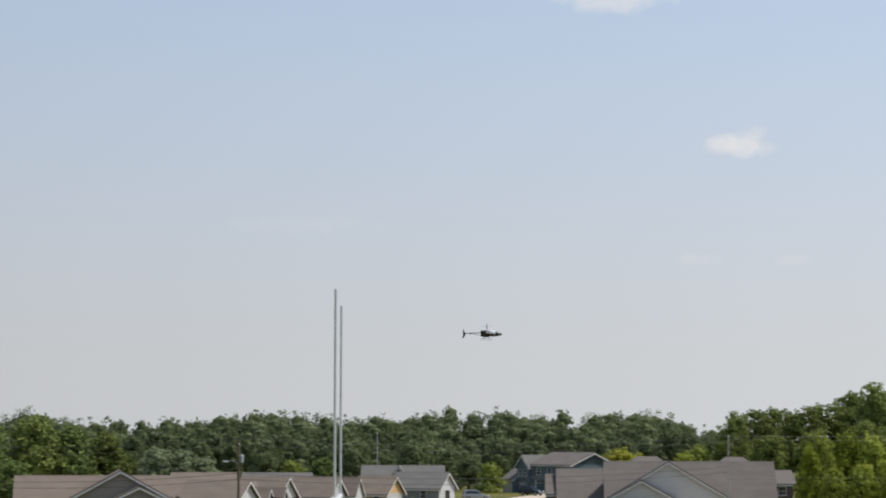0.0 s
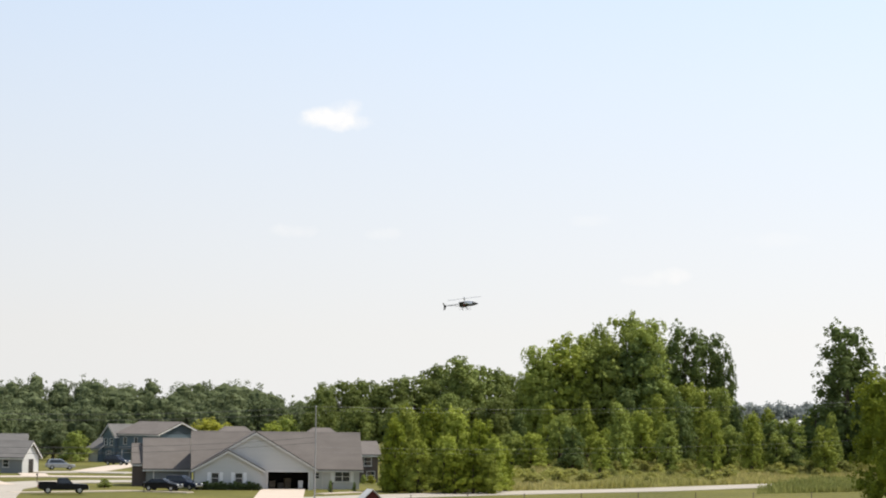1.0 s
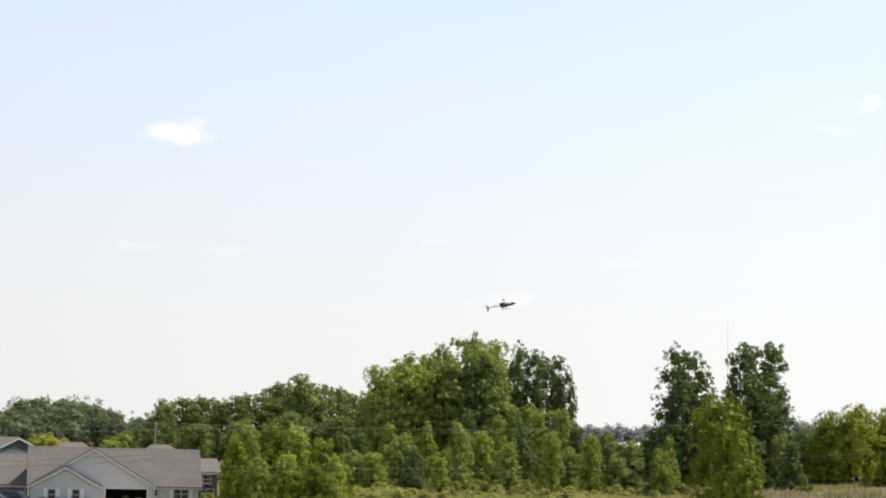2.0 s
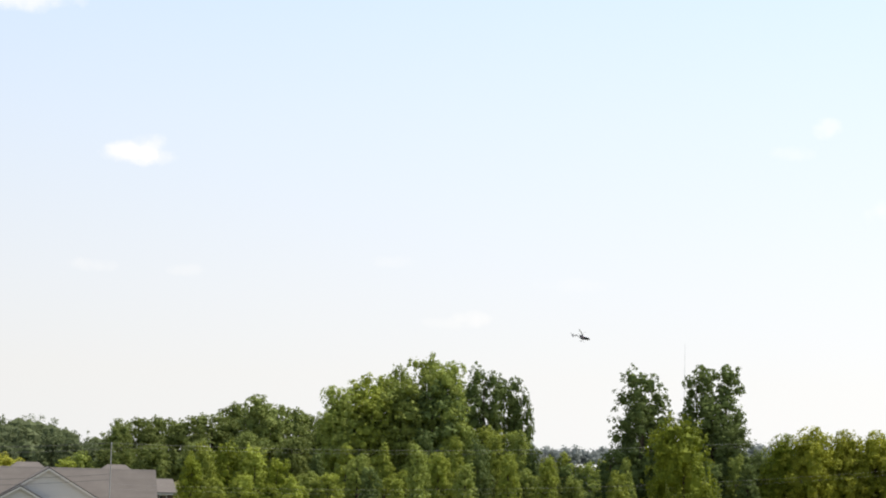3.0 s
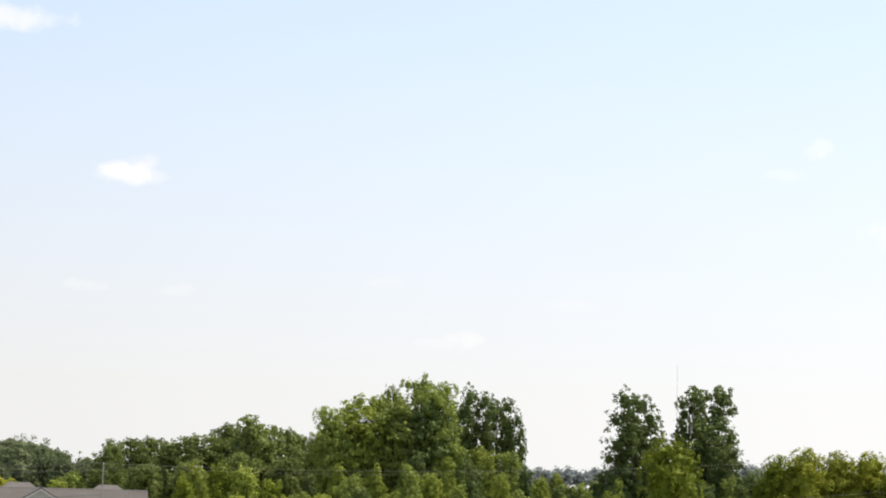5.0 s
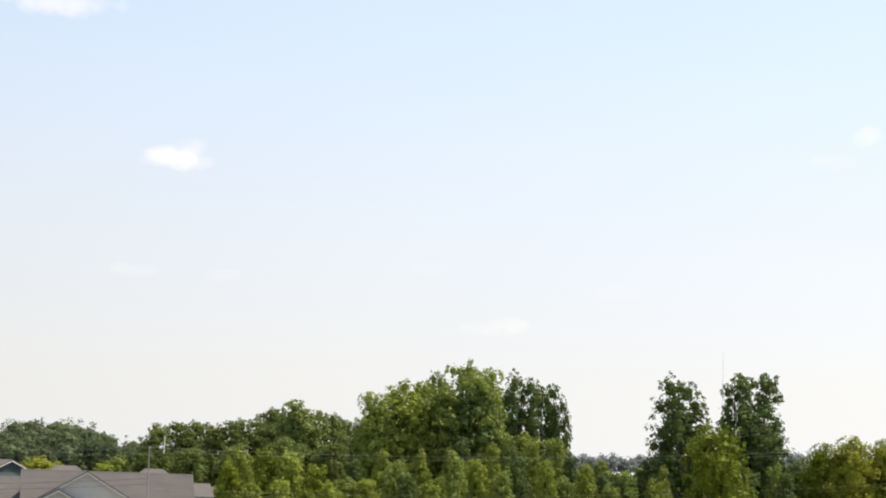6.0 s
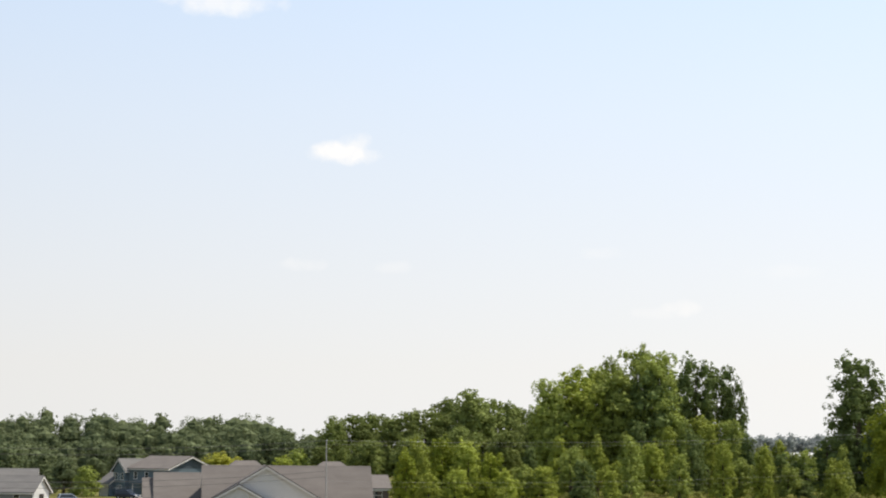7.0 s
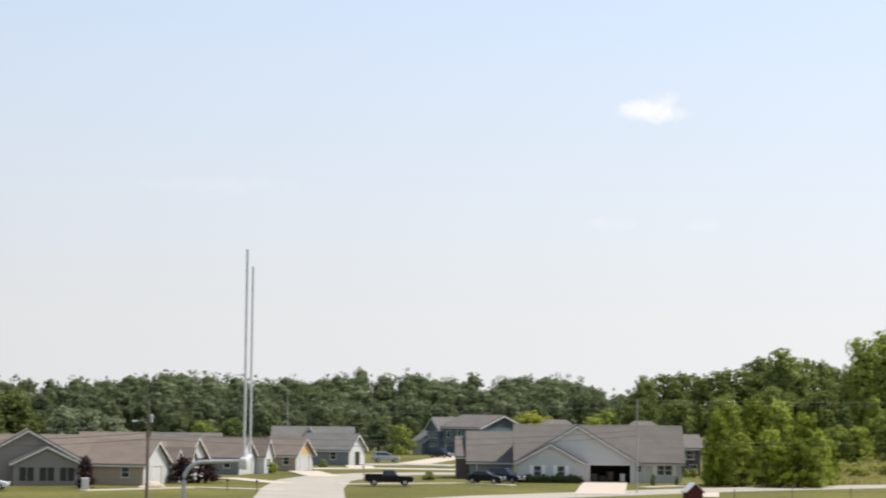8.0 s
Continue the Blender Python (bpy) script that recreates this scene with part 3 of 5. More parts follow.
h = house(-13.4, 346, -4, "grey-roofed house behind the row, with a dark front gable")
block(h, 0, 13.0, 0, 9, 2.7, 5.5, "x", M_GREYBLUE, M_ROOF_GREY)
block(h, 4.0, 8.2, -2.0, 4, 2.9, 5.45, "y", M_BLUE, M_ROOF_GREY, skip=("back",))
h = house(-18.5, 300, 2, "low house with brown roof behind the row")
block(h, 0, 8.6, 0, 8, 2.5, 4.9, "x", M_TAN, M_ROOF_BROWN)
h = house(-16.6, 305, 0, "low house with taupe roof behind the row")
block(h, 0, 9.5, 0, 8, 2.5, 4.8, "x", M_TAN, M_ROOF_GREY)
def hip_house(az, d, w, depth, eave, ridge, label):
    h = house(az, d, 4, label)
    for m, ln in faces(0, w, 0, depth).values():
        side(h, m @ Matrix.Translation((0.2, 0, 0)), ln - 0.4, eave, M_TAN, [(1.0, 2.0, 3.0, 4.2)] if eave > 4.4 else ())
    bm = bmesh.new()
    o, k = 0.45, depth * 0.36
    low = [bm.verts.new(p) for p in ((-o, -o, eave), (w + o, -o, eave), (w + o, depth + o, eave), (-o, depth + o, eave))]
    up = [bm.verts.new(p) for p in ((k, depth / 2, ridge), (w - k, depth / 2, ridge))]
    for f in ((low[0], low[1], up[1], up[0]), (low[1], low[2], up[1]), (low[2], low[3], up[0], up[1]), (low[3], low[0], up[0]), (low[3], low[2], low[1], low[0])):
        bm.faces.new(f)
    part("hip_roof", bm, M_ROOF, h)


hip_house(-6.35, 332, 9.0, 8.0, 4.7, 7.35, "house with pale taupe hipped roof behind the ranch house")
hip_house(-3.95, 338, 8.6, 8.0, 4.7, 7.25, "house with taupe hipped roof behind the ranch house")
h = house(-2.55, 291, 8, "brown brick house with white-framed windows, half hidden by shrubs")
block(h, 0, 4.3, 0, 8, 3.9, 5.5, "x", M_BRICK, M_ROOF, wins=(("front", 2.3, 2.3, 1.1, 1.2, False), ("front", 2.7, 0.4, 1.2, 1.2, False)))

# the olive house with a broad front gable
h = house(-21.35, 236, 0, "olive-grey house with a broad front gable and taupe roof")
block(h, 0, 11.6, 0.8, 8, 2.9, 6.1, "y", M_OLIVE, M_ROOF_BROWN, skip=("back",), holes={"front": [(4.3, 11.3, 0.1, 2.4)]})
block(h, 4.2, 11.5, -0.8, 3, 2.6, 4.35, "y", M_OLIVE, M_ROOF_BROWN, skip=("back",), wins=(("front", 0.6, 0.5, 1.7, 1.6, False, M_OLIVE), ("front", 2.8, 0.5, 1.7, 1.6, False, M_OLIVE), ("front", 5.0, 0.5, 1.7, 1.6, False, M_OLIVE)))
block(h, -5.6, 14.0, 4.0, 13.0, 2.7, 5.35, "x", M_TAN, M_ROOF_BROWN, holes={"front": [(5.8, 17.0, 0.1, 2.6)]})

# ---- trees ----
rng = np.random.default_rng(7)


def leaf_cloud(clumps, count, size, gen, loose=0.55, spread=0.9):
    """Leaf sprigs on the outer side of rounded clumps (place, outward way, radius): four corners for each."""
    c = np.array(clumps, float)
    which = gen.choice(len(c), count, p=c[:, 6] ** 2 / (c[:, 6] ** 2).sum())
    k = c[which]
    d = gen.normal(size=(count, 3)) + 0.75 * k[:, 3:6] + np.array((0, 0, 0.3))
    d /= np.linalg.norm(d, axis=1)[:, None]
    p = k[:, :3] + d * k[:, 6:7] * (0.92 - 0.5 * spread + spread * gen.random(count))[:, None]
    nrm = d + gen.normal(size=(count, 3)) * loose + np.array((0, 0, 0.32))
    nrm /= np.linalg.norm(nrm, axis=1)[:, None]
    t = np.cross(nrm, gen.normal(size=(count, 3)))
    t /= np.linalg.norm(t, axis=1)[:, None] + 1e-9
    b = np.cross(nrm, t)
    s = size * (0.55 + 0.8 * gen.random(count))[:, None]
    return np.stack([p - t * s, p - b * s * 0.6 + nrm * s * 0.15, p + t * s, p + b * s * 0.6 - nrm * s * 0.1], 1)


def quad_mesh(name, quads, material):
    """Loose quads as one mesh."""
    n = len(quads)
    me = bpy.data.meshes.new(name)
    me.vertices.add(4 * n)
    me.vertices.foreach_set("co", quads.reshape(-1).astype(np.float32))
    me.loops.add(4 * n)
    me.loops.foreach_set("vertex_index", np.arange(4 * n, dtype=np.int32))
    me.polygons.add(n)
    me.polygons.foreach_set("loop_start", np.arange(0, 4 * n, 4, dtype=np.int32))
    me.materials.append(material)
    me.update(calc_edges=True)
    return me


# crown base and top as shares of the height, boughs, bough radius as a share of the width, upright stretch, clumps to a bough, dense inner mass
SHAPES = {
    "round": (0.16, 1.0, 24, 0.13, 0.24, 0.9, 32, 0.62), "tall": (0.10, 1.0, 32, 0.13, 0.22, 1.0, 30, 0.6), "airy": (0.10, 1.0, 40, 0.11, 0.19, 1.1, 28, 0.58),
    "oval": (0.03, 1.0, 18, 0.15, 0.26, 1.1, 30, 0.64), "wood": (0.10, 1.0, 15, 0.19, 0.29, 0.9, 16, 0.74), "egg": (0.02, 1.0, 34, 0.12, 0.21, 1.05, 30, 0.58),
    "cone": (0.02, 1.0, 18, 0.13, 0.24, 1.3, 30, 0.64), "bushy": (0.0, 1.0, 22, 0.14, 0.25, 1.05, 30, 0.64)}


def outline(shape, q):
    """Half width of a crown, as a share of its greatest, at the share q of its height."""
    if shape == "cone":
        return 1.0 - 0.82 * q
    if shape == "bushy":
        return 1.0 - 0.55 * q ** 1.6
    if shape in ("tall", "airy"):
        return (0.80 + 0.20 * math.sin(math.pi * min(1.0, q * 1.25))) * (1.0 if q < 0.85 else 1.0 - 1.2 * (q - 0.85))
    if shape == "wood":
        return 1.0 - 0.42 * q ** 3
    return max(0.3, math.sin(math.pi * (0.2 + 0.68 * q))) ** 0.6


def crown(h, w, shape, gen):
    """Boughs (x, y, z, rx, ry, rz) of a crown of height h and width w, and the leaf clumps on them (place, outward way, radius)."""
    low, top, n, r0, r1, tall, per, _ = SHAPES[shape]
    boughs = []
    for i in range(n):
        q = (i + gen.random()) / n
        f = outline(shape, q)
        r = w * (r0 + (r1 - r0) * gen.random()) * (0.55 + 0.45 * f)
        out = max(0.0, 0.54 * w * f - r) * (0.35 + 0.65 * gen.random() ** 0.45)
        a = i * 2.4 + gen.normal() * 0.5
        z = h * low + r * tall * 0.5 + q * (h * (top - low) - r * tall * 1.55)
        boughs.append((out * math.cos(a), out * math.sin(a), z, r, r, r * tall))
    b = np.array(boughs)
    clumps = []
    for x, y, z, rx, ry, rz in boughs:
        for k in range(per):
            u = 1 - 2 * (k + 0.5) / per
            if u < -0.55:
                continue
            g, ring = k * 2.4 + gen.random() * 0.9, math.sqrt(1 - u * u)
            d = np.array((ring * math.cos(g), ring * math.sin(g), u)) + gen.normal(size=3) * 0.22
            p = np.array((x, y, z)) + d * np.array((rx, ry, rz)) * (0.68 + (0.24 if shape == "wood" else 0.34) * gen.random())
            if (((p - b[:, :3]) / b[:, 3:]) ** 2).sum(1).min() < 0.42:
                continue
            clumps.append((*p, *d, rx * (0.20 + 0.22 * gen.random()) * (0.85 if shape == "wood" else 1.0)))
    return boughs, clumps


# the dense inner mass of a crown, behind its leaves: a coarse ball
BALL = np.array([[[math.cos(g) * math.cos(e), math.sin(g) * math.cos(e), math.sin(e)] for g, e in ((a, c), (a + 1.2566, c), (a + 1.2566, c + 1.0472), (a, c + 1.0472))]
                 for c in (-1.5708, -0.5236, 0.5236) for a in (0.0, 1.2566, 2.5133, 3.7699, 5.0265)])


def inner_mass(boughs, share):
    c = np.array(boughs)
    return (c[:, None, None, :3] + BALL[None] * share * c[:, None, None, 3:]).reshape(-1, 4, 3)


def trunk_mesh(h, w, gen, lobes):
    bm = bmesh.new()
    r = 0.018 * h + 0.05
    lean = gen.normal() * 0.02 * h
    spine = [(0, 0, -0.3), (lean * 0.2, 0, h * 0.2), (lean * 0.6, lean * 0.3, h * 0.5), (lean, lean * 0.5, h * 0.82)]
    tube(bm, spine, [r * 1.25, r, r * 0.65, r * 0.2], 7)
    for lobe in lobes[:9]:
        z0 = min(lobe[2] * 0.6, h * 0.5)
        mid = (lobe[0] * 0.5, lobe[1] * 0.5, (z0 + lobe[2]) / 2 + 0.03 * h)
        tube(bm, [(lean * z0 / h, 0, z0), mid, (lobe[0] * 0.95, lobe[1] * 0.95, lobe[2])], [r * 0.4, r * 0.25, r * 0.08], 5)
    return bm


PROTO = {}


def proto(shape, leaf, k, h, w, count, size):
    key = (shape, leaf.name, k)
    if key not in PROTO:
        gen = np.random.default_rng(sum(map(ord, shape)) * 7 + len(leaf.name) * 31 + k)
        boughs, clumps = crown(h, w, shape, gen)
        tm = bpy.data.meshes.new("trunk")
        b = trunk_mesh(h, w, gen, boughs)
        b.to_mesh(tm)
        b.free()
        tm.materials.append(M_BARK)
        PROTO[key] = (tm, quad_mesh("crown", np.concatenate((leaf_cloud(clumps, count, size, gen), inner_mass(boughs, SHAPES[shape][7]))), leaf), h, w)
    return PROTO[key]


def tree(az, d, top, width, shape, leaf, label, k=0, group="trees", name="tree", ref=(12.0, 7.0, 4200, 0.26), turn=None, sink=0.0):
    """A tree whose crown reaches the elevation top (degrees) seen from the camera's place, and is width metres broad."""
    x, y = polar(az, d)
    z = ground_z(x, y)
    h = EYE[2] + d * math.tan(radians(top)) - z
    tm, cm, h0, w0 = proto(shape, leaf, k, *ref)
    ob = new(name)
    spin = rng.random() * 360 if turn is None else turn
    ob.matrix_basis = pose(x, y, z - sink, 0, 0, spin) @ Matrix.Diagonal((width / w0, width / w0, h / h0, 1))
    tagged(ob, label, "bush" if name == "shrub" else "tree", group)
    new("trunk", tm).parent = ob
    new("crown", cm).parent = ob
    return ob


def interp(knots, a):
    for (a0, e0), (a1, e1) in zip(knots, knots[1:]):
        if a0 <= a <= a1:
            return e0 + (e1 - e0) * (a - a0) / (a1 - a0)
    return knots[0][1] if a < knots[0][0] else knots[-1][1]


def woods(name, knots, a0, a1, d0, rows, step, leaf, label, size=0.75, per=620, seed=3, drop=0.0):
    """Far woods as one mesh of crowns; their tops follow the skyline knots (azimuth, elevation)."""
    gen = np.random.default_rng(seed)
    quads, bm = [], bmesh.new()
    for r in range(rows):
        d = d0 + r * 13
        a = a0
        while a < a1:
            dd = d + gen.normal() * 4
            x, y = polar(a, dd)
            z = ground_z(x, y)
            e = interp(knots, a) + (0.10 if rows > 2 else 0.05) - drop * (rows - 1 - r) / max(1, rows - 1) + gen.normal() * 0.065
            h = EYE[2] + dd * math.tan(radians(e)) - z
            w = 0.74 * h * (0.7 + 0.7 * gen.random())
            boughs, clumps = crown(h, w, "wood", gen)
            if r:
                clumps = [c for c in clumps if c[2] > 0.5 * h]
            quads += [leaf_cloud(clumps, per, size, gen, 0.75, 0.9) + (x, y, z), inner_mass(boughs, 0.8) + (x, y, z)]
            tube(bm, [(x, y, z - 0.3), (x, y, z + h * 0.7)], [0.3, 0.1], 5)
            a += math.degrees(step / dd) * (0.75 + 0.5 * gen.random())
    ob = new(name)
    tagged(ob, label, "woods", kind="stuff")
    new("crowns", quad_mesh("crowns", np.concatenate(quads), leaf)).parent = ob
    part("trunks", bm, M_BARK, ob)
    return ob


SKY_A = [(-30, 0.9), (-23.1, 0.74), (-22.6, 0.84), (-21.6, 0.62), (-20.3, 0.55), (-19.2, 0.62), (-18.2, 0.66), (-16.8, 0.84), (-15, 0.81), (-13.4, 0.63), (-12.2, 0.73),
         (-11, 0.88), (-9.7, 0.90), (-8.6, 0.90), (-7.5, 0.76), (-6.6, 0.84), (-5.7, 0.88), (-5.1, 0.70), (-4.3, 0.43), (-3.9, 0.30), (-3.0, 0.0), (0, -0.1)]
woods("woods", SKY_A, -30, -3.4, 480, 5, 6.4, LEAF_FAR, "dense green deciduous woods behind the houses", 0.26, 1500, 3, 0.78)
# this treeline looks hazy only through its pale leaf colour
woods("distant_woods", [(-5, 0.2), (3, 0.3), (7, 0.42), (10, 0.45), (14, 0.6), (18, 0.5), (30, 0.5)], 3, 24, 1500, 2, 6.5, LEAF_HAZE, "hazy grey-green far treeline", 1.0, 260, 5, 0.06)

# the wood's edge behind the ranch house, rising to the tall trees
SKY_B = [(-3.73, 0.41), (-3.3, 0.84), (-2.5, 0.96), (-1.75, 0.92), (-0.8, 1.08), (0.0, 1.37), (0.6, 1.61), (1.2, 1.38), (1.8, 1.16), (2.3, 1.1), (9, 0.5)]
for i, (a, w) in enumerate([(-3.25, 7), (-2.75, 9), (-2.1, 10), (-1.45, 10), (-0.7, 11), (0.0, 11), (0.6, 12), (1.25, 11), (1.9, 10), (2.5, 9)]):
    tree(a, 428 + (i % 3) * 7, interp(SKY_B, a) + 0.08, w * 1.1, "round", LEAF_EDGE, "full-crowned green tree at the wood's edge", i % 3, "wood edge trees", ref=(18.0, 10.0, 7000, 0.25))
for i, (a, w, e) in enumerate([(-3.5, 6, 0.15), (-2.3, 8, 0.3), (-1.1, 8, 0.45), (0.3, 9, 0.7), (1.5, 8, 0.6)]):
    tree(a, 405, e, w, "round", LEAF_EDGE, "mid green tree at the wood's edge", (i + 1) % 3, "wood edge trees", ref=(18.0, 10.0, 7000, 0.25))

# the tall spreading trees above the thicket
for a, e, w, k, lf in [(2.65, 2.06, 8, 0, LEAF_MID), (3.4, 2.34, 10, 1, LEAF_BRIGHT), (4.05, 2.36, 9, 2, LEAF_MID), (4.4, 2.62, 6, 3, LEAF_MID), (3.1, 1.5, 9, 2, LEAF_MID), (5.0, 2.93, 10.5, 1, LEAF_MID), (5.65, 2.84, 9.5, 0, LEAF_MID),
                       (6.65, 2.66, 9.5, 3, LEAF_DARK), (7.25, 2.40, 8.5, 4, LEAF_DARK), (7.72, 1.98, 5.5, 3, LEAF_DARK), (4.5, 1.7, 10, 0, LEAF_MID), (6.15, 2.3, 8, 4, LEAF_DARK)]:
    tree(a, 388 + 4 * (k - 1), e, w, ("round", "tall", "tall", "airy", "airy")[k], lf, "tall spreading tree with sky showing through its crown", 5 + k, "tall trees", ref=(24.0, 10.0, 9500, 0.235))

for i, (a, e, w) in enumerate([(2.9, 1.55, 10), (3.6, 1.95, 12), (4.4, 2.25, 12), (5.3, 2.3, 12), (6.0, 1.2, 8), (6.9, 1.0, 8), (7.6, 0.9, 7)]):
    tree(a, 384, e, w, "egg", (LEAF_MID, LEAF_BRIGHT, LEAF_MID, LEAF_DARK)[i % 4], "full green tree filling the space below taller crowns", 20 + i % 2, "tall trees", ref=(18.0, 9.0, 7500, 0.23))

# the two narrow tall trees
for a, e, w, k in [(11.0, 2.70, 11.2, 0), (12.45, 2.86, 8.2, 1), (13.25, 2.86, 8.6, 2), (12.95, 2.0, 11.0, 1), (11.0, 1.9, 9.4, 2), (13.5, 1.2, 8, 0)]:
    tree(a, 362 + 3 * k, e, w, "airy", LEAF_DARK, "narrow tall dark green tree standing above the thicket", 8 + k, "narrow tall trees", ref=(24.0, 8.0, 9000, 0.215))

# the thicket before them
SKY_T = [(-1.8, -0.3), (-1.1, 0.24), (-0.2, 0.36), (0.75, 0.22), (1.5, -0.23), (2.3, 0.42), (3.1, 0.38), (3.8, 0.25), (4.5, 0.62), (5.4, 0.78), (6.3, 0.80), (7.1, 0.95), (7.8, 0.72), (8.6, 0.42), (9.2, 0.12), (9.8, 0.06), (10.5, 0.15)]
for i, (a, d, w, e) in enumerate([(-1.0, 258, 4.8, 0.34), (-0.3, 262, 5.4, 0.38), (0.45, 262, 5.2, 0.28), (1.05, 258, 4.6, 0.0), (1.5, 256, 3.4, -0.5), (-1.25, 255, 3.8, 0.0), (0.1, 254, 4.4, -0.5), (0.9, 252, 3.6, -0.7), (-0.6, 253, 4.0, -0.6), (1.75, 262, 2.8, -0.8), (-1.42, 256, 2.6, -0.75), (0.4, 251, 3.4, -0.9), (1.3, 252, 3.0, -1.0)]):
    tree(a, d, e, w * 1.15, "bushy", (LEAF_BRIGHT, LEAF_LUSH)[i % 2], "bright green bushy tree beside the road", i % 4, "roadside thicket", ref=(10.0, 5.5, 7500, 0.13))
for i in range(30):
    a = 1.8 + 8.9 * (i + 0.5) / 30 + 0.13 * math.sin(i * 5)
    back_row = i % 2
    e = interp(SKY_T, a) + (0.12 * math.sin(i * 4.7) if back_row else -0.5 + 0.34 * math.sin(i * 2.1))
    tree(a, (366 if back_row else 344) + 6 * math.sin(i * 1.7), e, 5.7 + 1.2 * math.sin(i * 3.1), ("oval", "cone", "bushy", "cone")[i * 7 % 4],
         (LEAF_MID, LEAF_BRIGHT, LEAF_MID, LEAF_DARK, LEAF_BRIGHT)[i * 3 % 5], "young green tree in the thicket beyond the meadow", 11 + i % 3, "thicket trees", ref=(12.0, 6.0, 6200, 0.165))
tree(4.35, 326, -0.45, 5.0, "cone", LEAF_BRIGHT, "pointed bright green young tree at the thicket's edge", 14, "thicket trees", ref=(12.0, 6.0, 4800, 0.165))

# the round tree by the reeds, and what stands beyond
tree(12.1, 226, 1.42, 8.5, "egg", LEAF_LUSH, "rounded bright yellow-green tree standing alone in long grass", 15, "lone trees", ref=(14.0, 10.0, 13000, 0.175))
for a, d, e, w, lf in [(14.85, 376, 0.98, 10.0, LEAF_LUSH), (15.6, 374, 1.18, 13.0, LEAF_GOLD), (16.45, 377, 1.12, 11.0, LEAF_GOLD), (17.3, 378, 1.12, 13.0, LEAF_GOLD), (18.2, 376, 1.05, 11.0, LEAF_LUSH), (19.3, 380, 1.2, 14.0, LEAF_GOLD),
                       (14.2, 380, 0.5, 7.5, LEAF_DARK), (16.4, 388, 0.7, 9.0, LEAF_DARK)]:
    tree(a, d, e, w, "bushy", lf, "broad round yellow-green tree beyond the meadow", 16, "meadow trees", ref=(14.0, 13.0, 9500, 0.23))

# the tall dark trees at the meadow's far end
for a, d, e, w, k in [(19.0, 352, 2.3, 11.5, 0), (20.7, 358, 2.7, 12.5, 1)]:
    tree(a, d, e, w, "tall", LEAF_DARK, "tall dark green tree at the meadow's far end", 8 + k, "meadow end trees", ref=(24.0, 8.0, 9000, 0.215))

# undergrowth below the tall trees
for i in range(17):
    a = 8.6 + 0.33 * i
    e = (-0.05 if a < 9.9 else 0.34) + 0.2 * math.sin(i * 2.7)
    tree(a, 358 + 7 * math.sin(i * 1.9), e, 6.0 + 1.2 * math.sin(i * 4.1), ("cone", "bushy")[i % 2], (LEAF_MID, LEAF_DARK, LEAF_DARK)[i % 3], "dense green undergrowth tree below taller trees", 11 + i % 3, "undergrowth", ref=(12.0, 6.0, 4800, 0.165))

# shrubs near the houses and before the woods
for a, d, e, w, lf, lab in [(-6.35, 415, -0.12, 10, LEAF_YELLOW, "yellow-green round shrub behind the houses"), (-5.9, 425, -0.25, 8, LEAF_YELLOW, "yellow-green round shrub behind the houses"),
                            (-4.6, 420, -0.2, 7, LEAF_BRIGHT, "light green young tree behind the houses"), (-4.2, 430, 0.0, 7, LEAF_MID, "light green young tree behind the houses"),
                            (-9.9, 400, -0.5, 6, LEAF_MID, "green willow by the lane"), (-10.5, 410, -0.3, 8, LEAF_FAR, "green willow by the lane"), (-11.0, 440, -0.1, 9, LEAF_FAR, "green tree before the woods"),
                            (-12.0, 450, 0.05, 10, LEAF_FAR, "round light green tree before the woods"), (-14.5, 440, -0.35, 9, LEAF_DARK, "green tree before the woods"),
                            (-15.3, 445, -0.45, 7, LEAF_MID, "green shrub before the woods"), (-13.6, 445, -0.1, 8, LEAF_FAR, "green tree before the woods"),
                            (-19.0, 430, -0.12, 10, LEAF_SILVER, "silvery green willow before the woods"), (-18.3, 430, -0.2, 10, LEAF_SILVER, "silvery green willow before the woods"), (-17.7, 432, -0.38, 9, LEAF_SILVER, "silvery green willow before the woods"),
                            (-5.0, 470, 0.5, 10, LEAF_FAR, "full green tree before the woods"), (-4.5, 462, 0.38, 9, LEAF_FAR, "full green tree before the woods"), (-4.0, 455, 0.22, 8, LEAF_FAR, "full green tree before the woods"), (-22.3, 420, 0.8, 14, LEAF_EDGE, "full green tree before the woods"), (-21.3, 425, 0.5, 13, LEAF_DARK, "full green tree before the woods"), (-20.3, 430, 0.35, 13, LEAF_EDGE, "full green tree before the woods"), (-22.9, 330, -0.45, 9, LEAF_DARK, "full green tree behind a house"), (-24.2, 335, -0.2, 10, LEAF_DARK, "full green tree behind a house"), (-23.6, 415, 0.7, 14, LEAF_DARK, "full green tree before the woods")]:
    tree(a, d, e, w, "bushy", lf, lab, 17, "trees behind the houses", ref=(12.0, 8.0, 4600, 0.24))
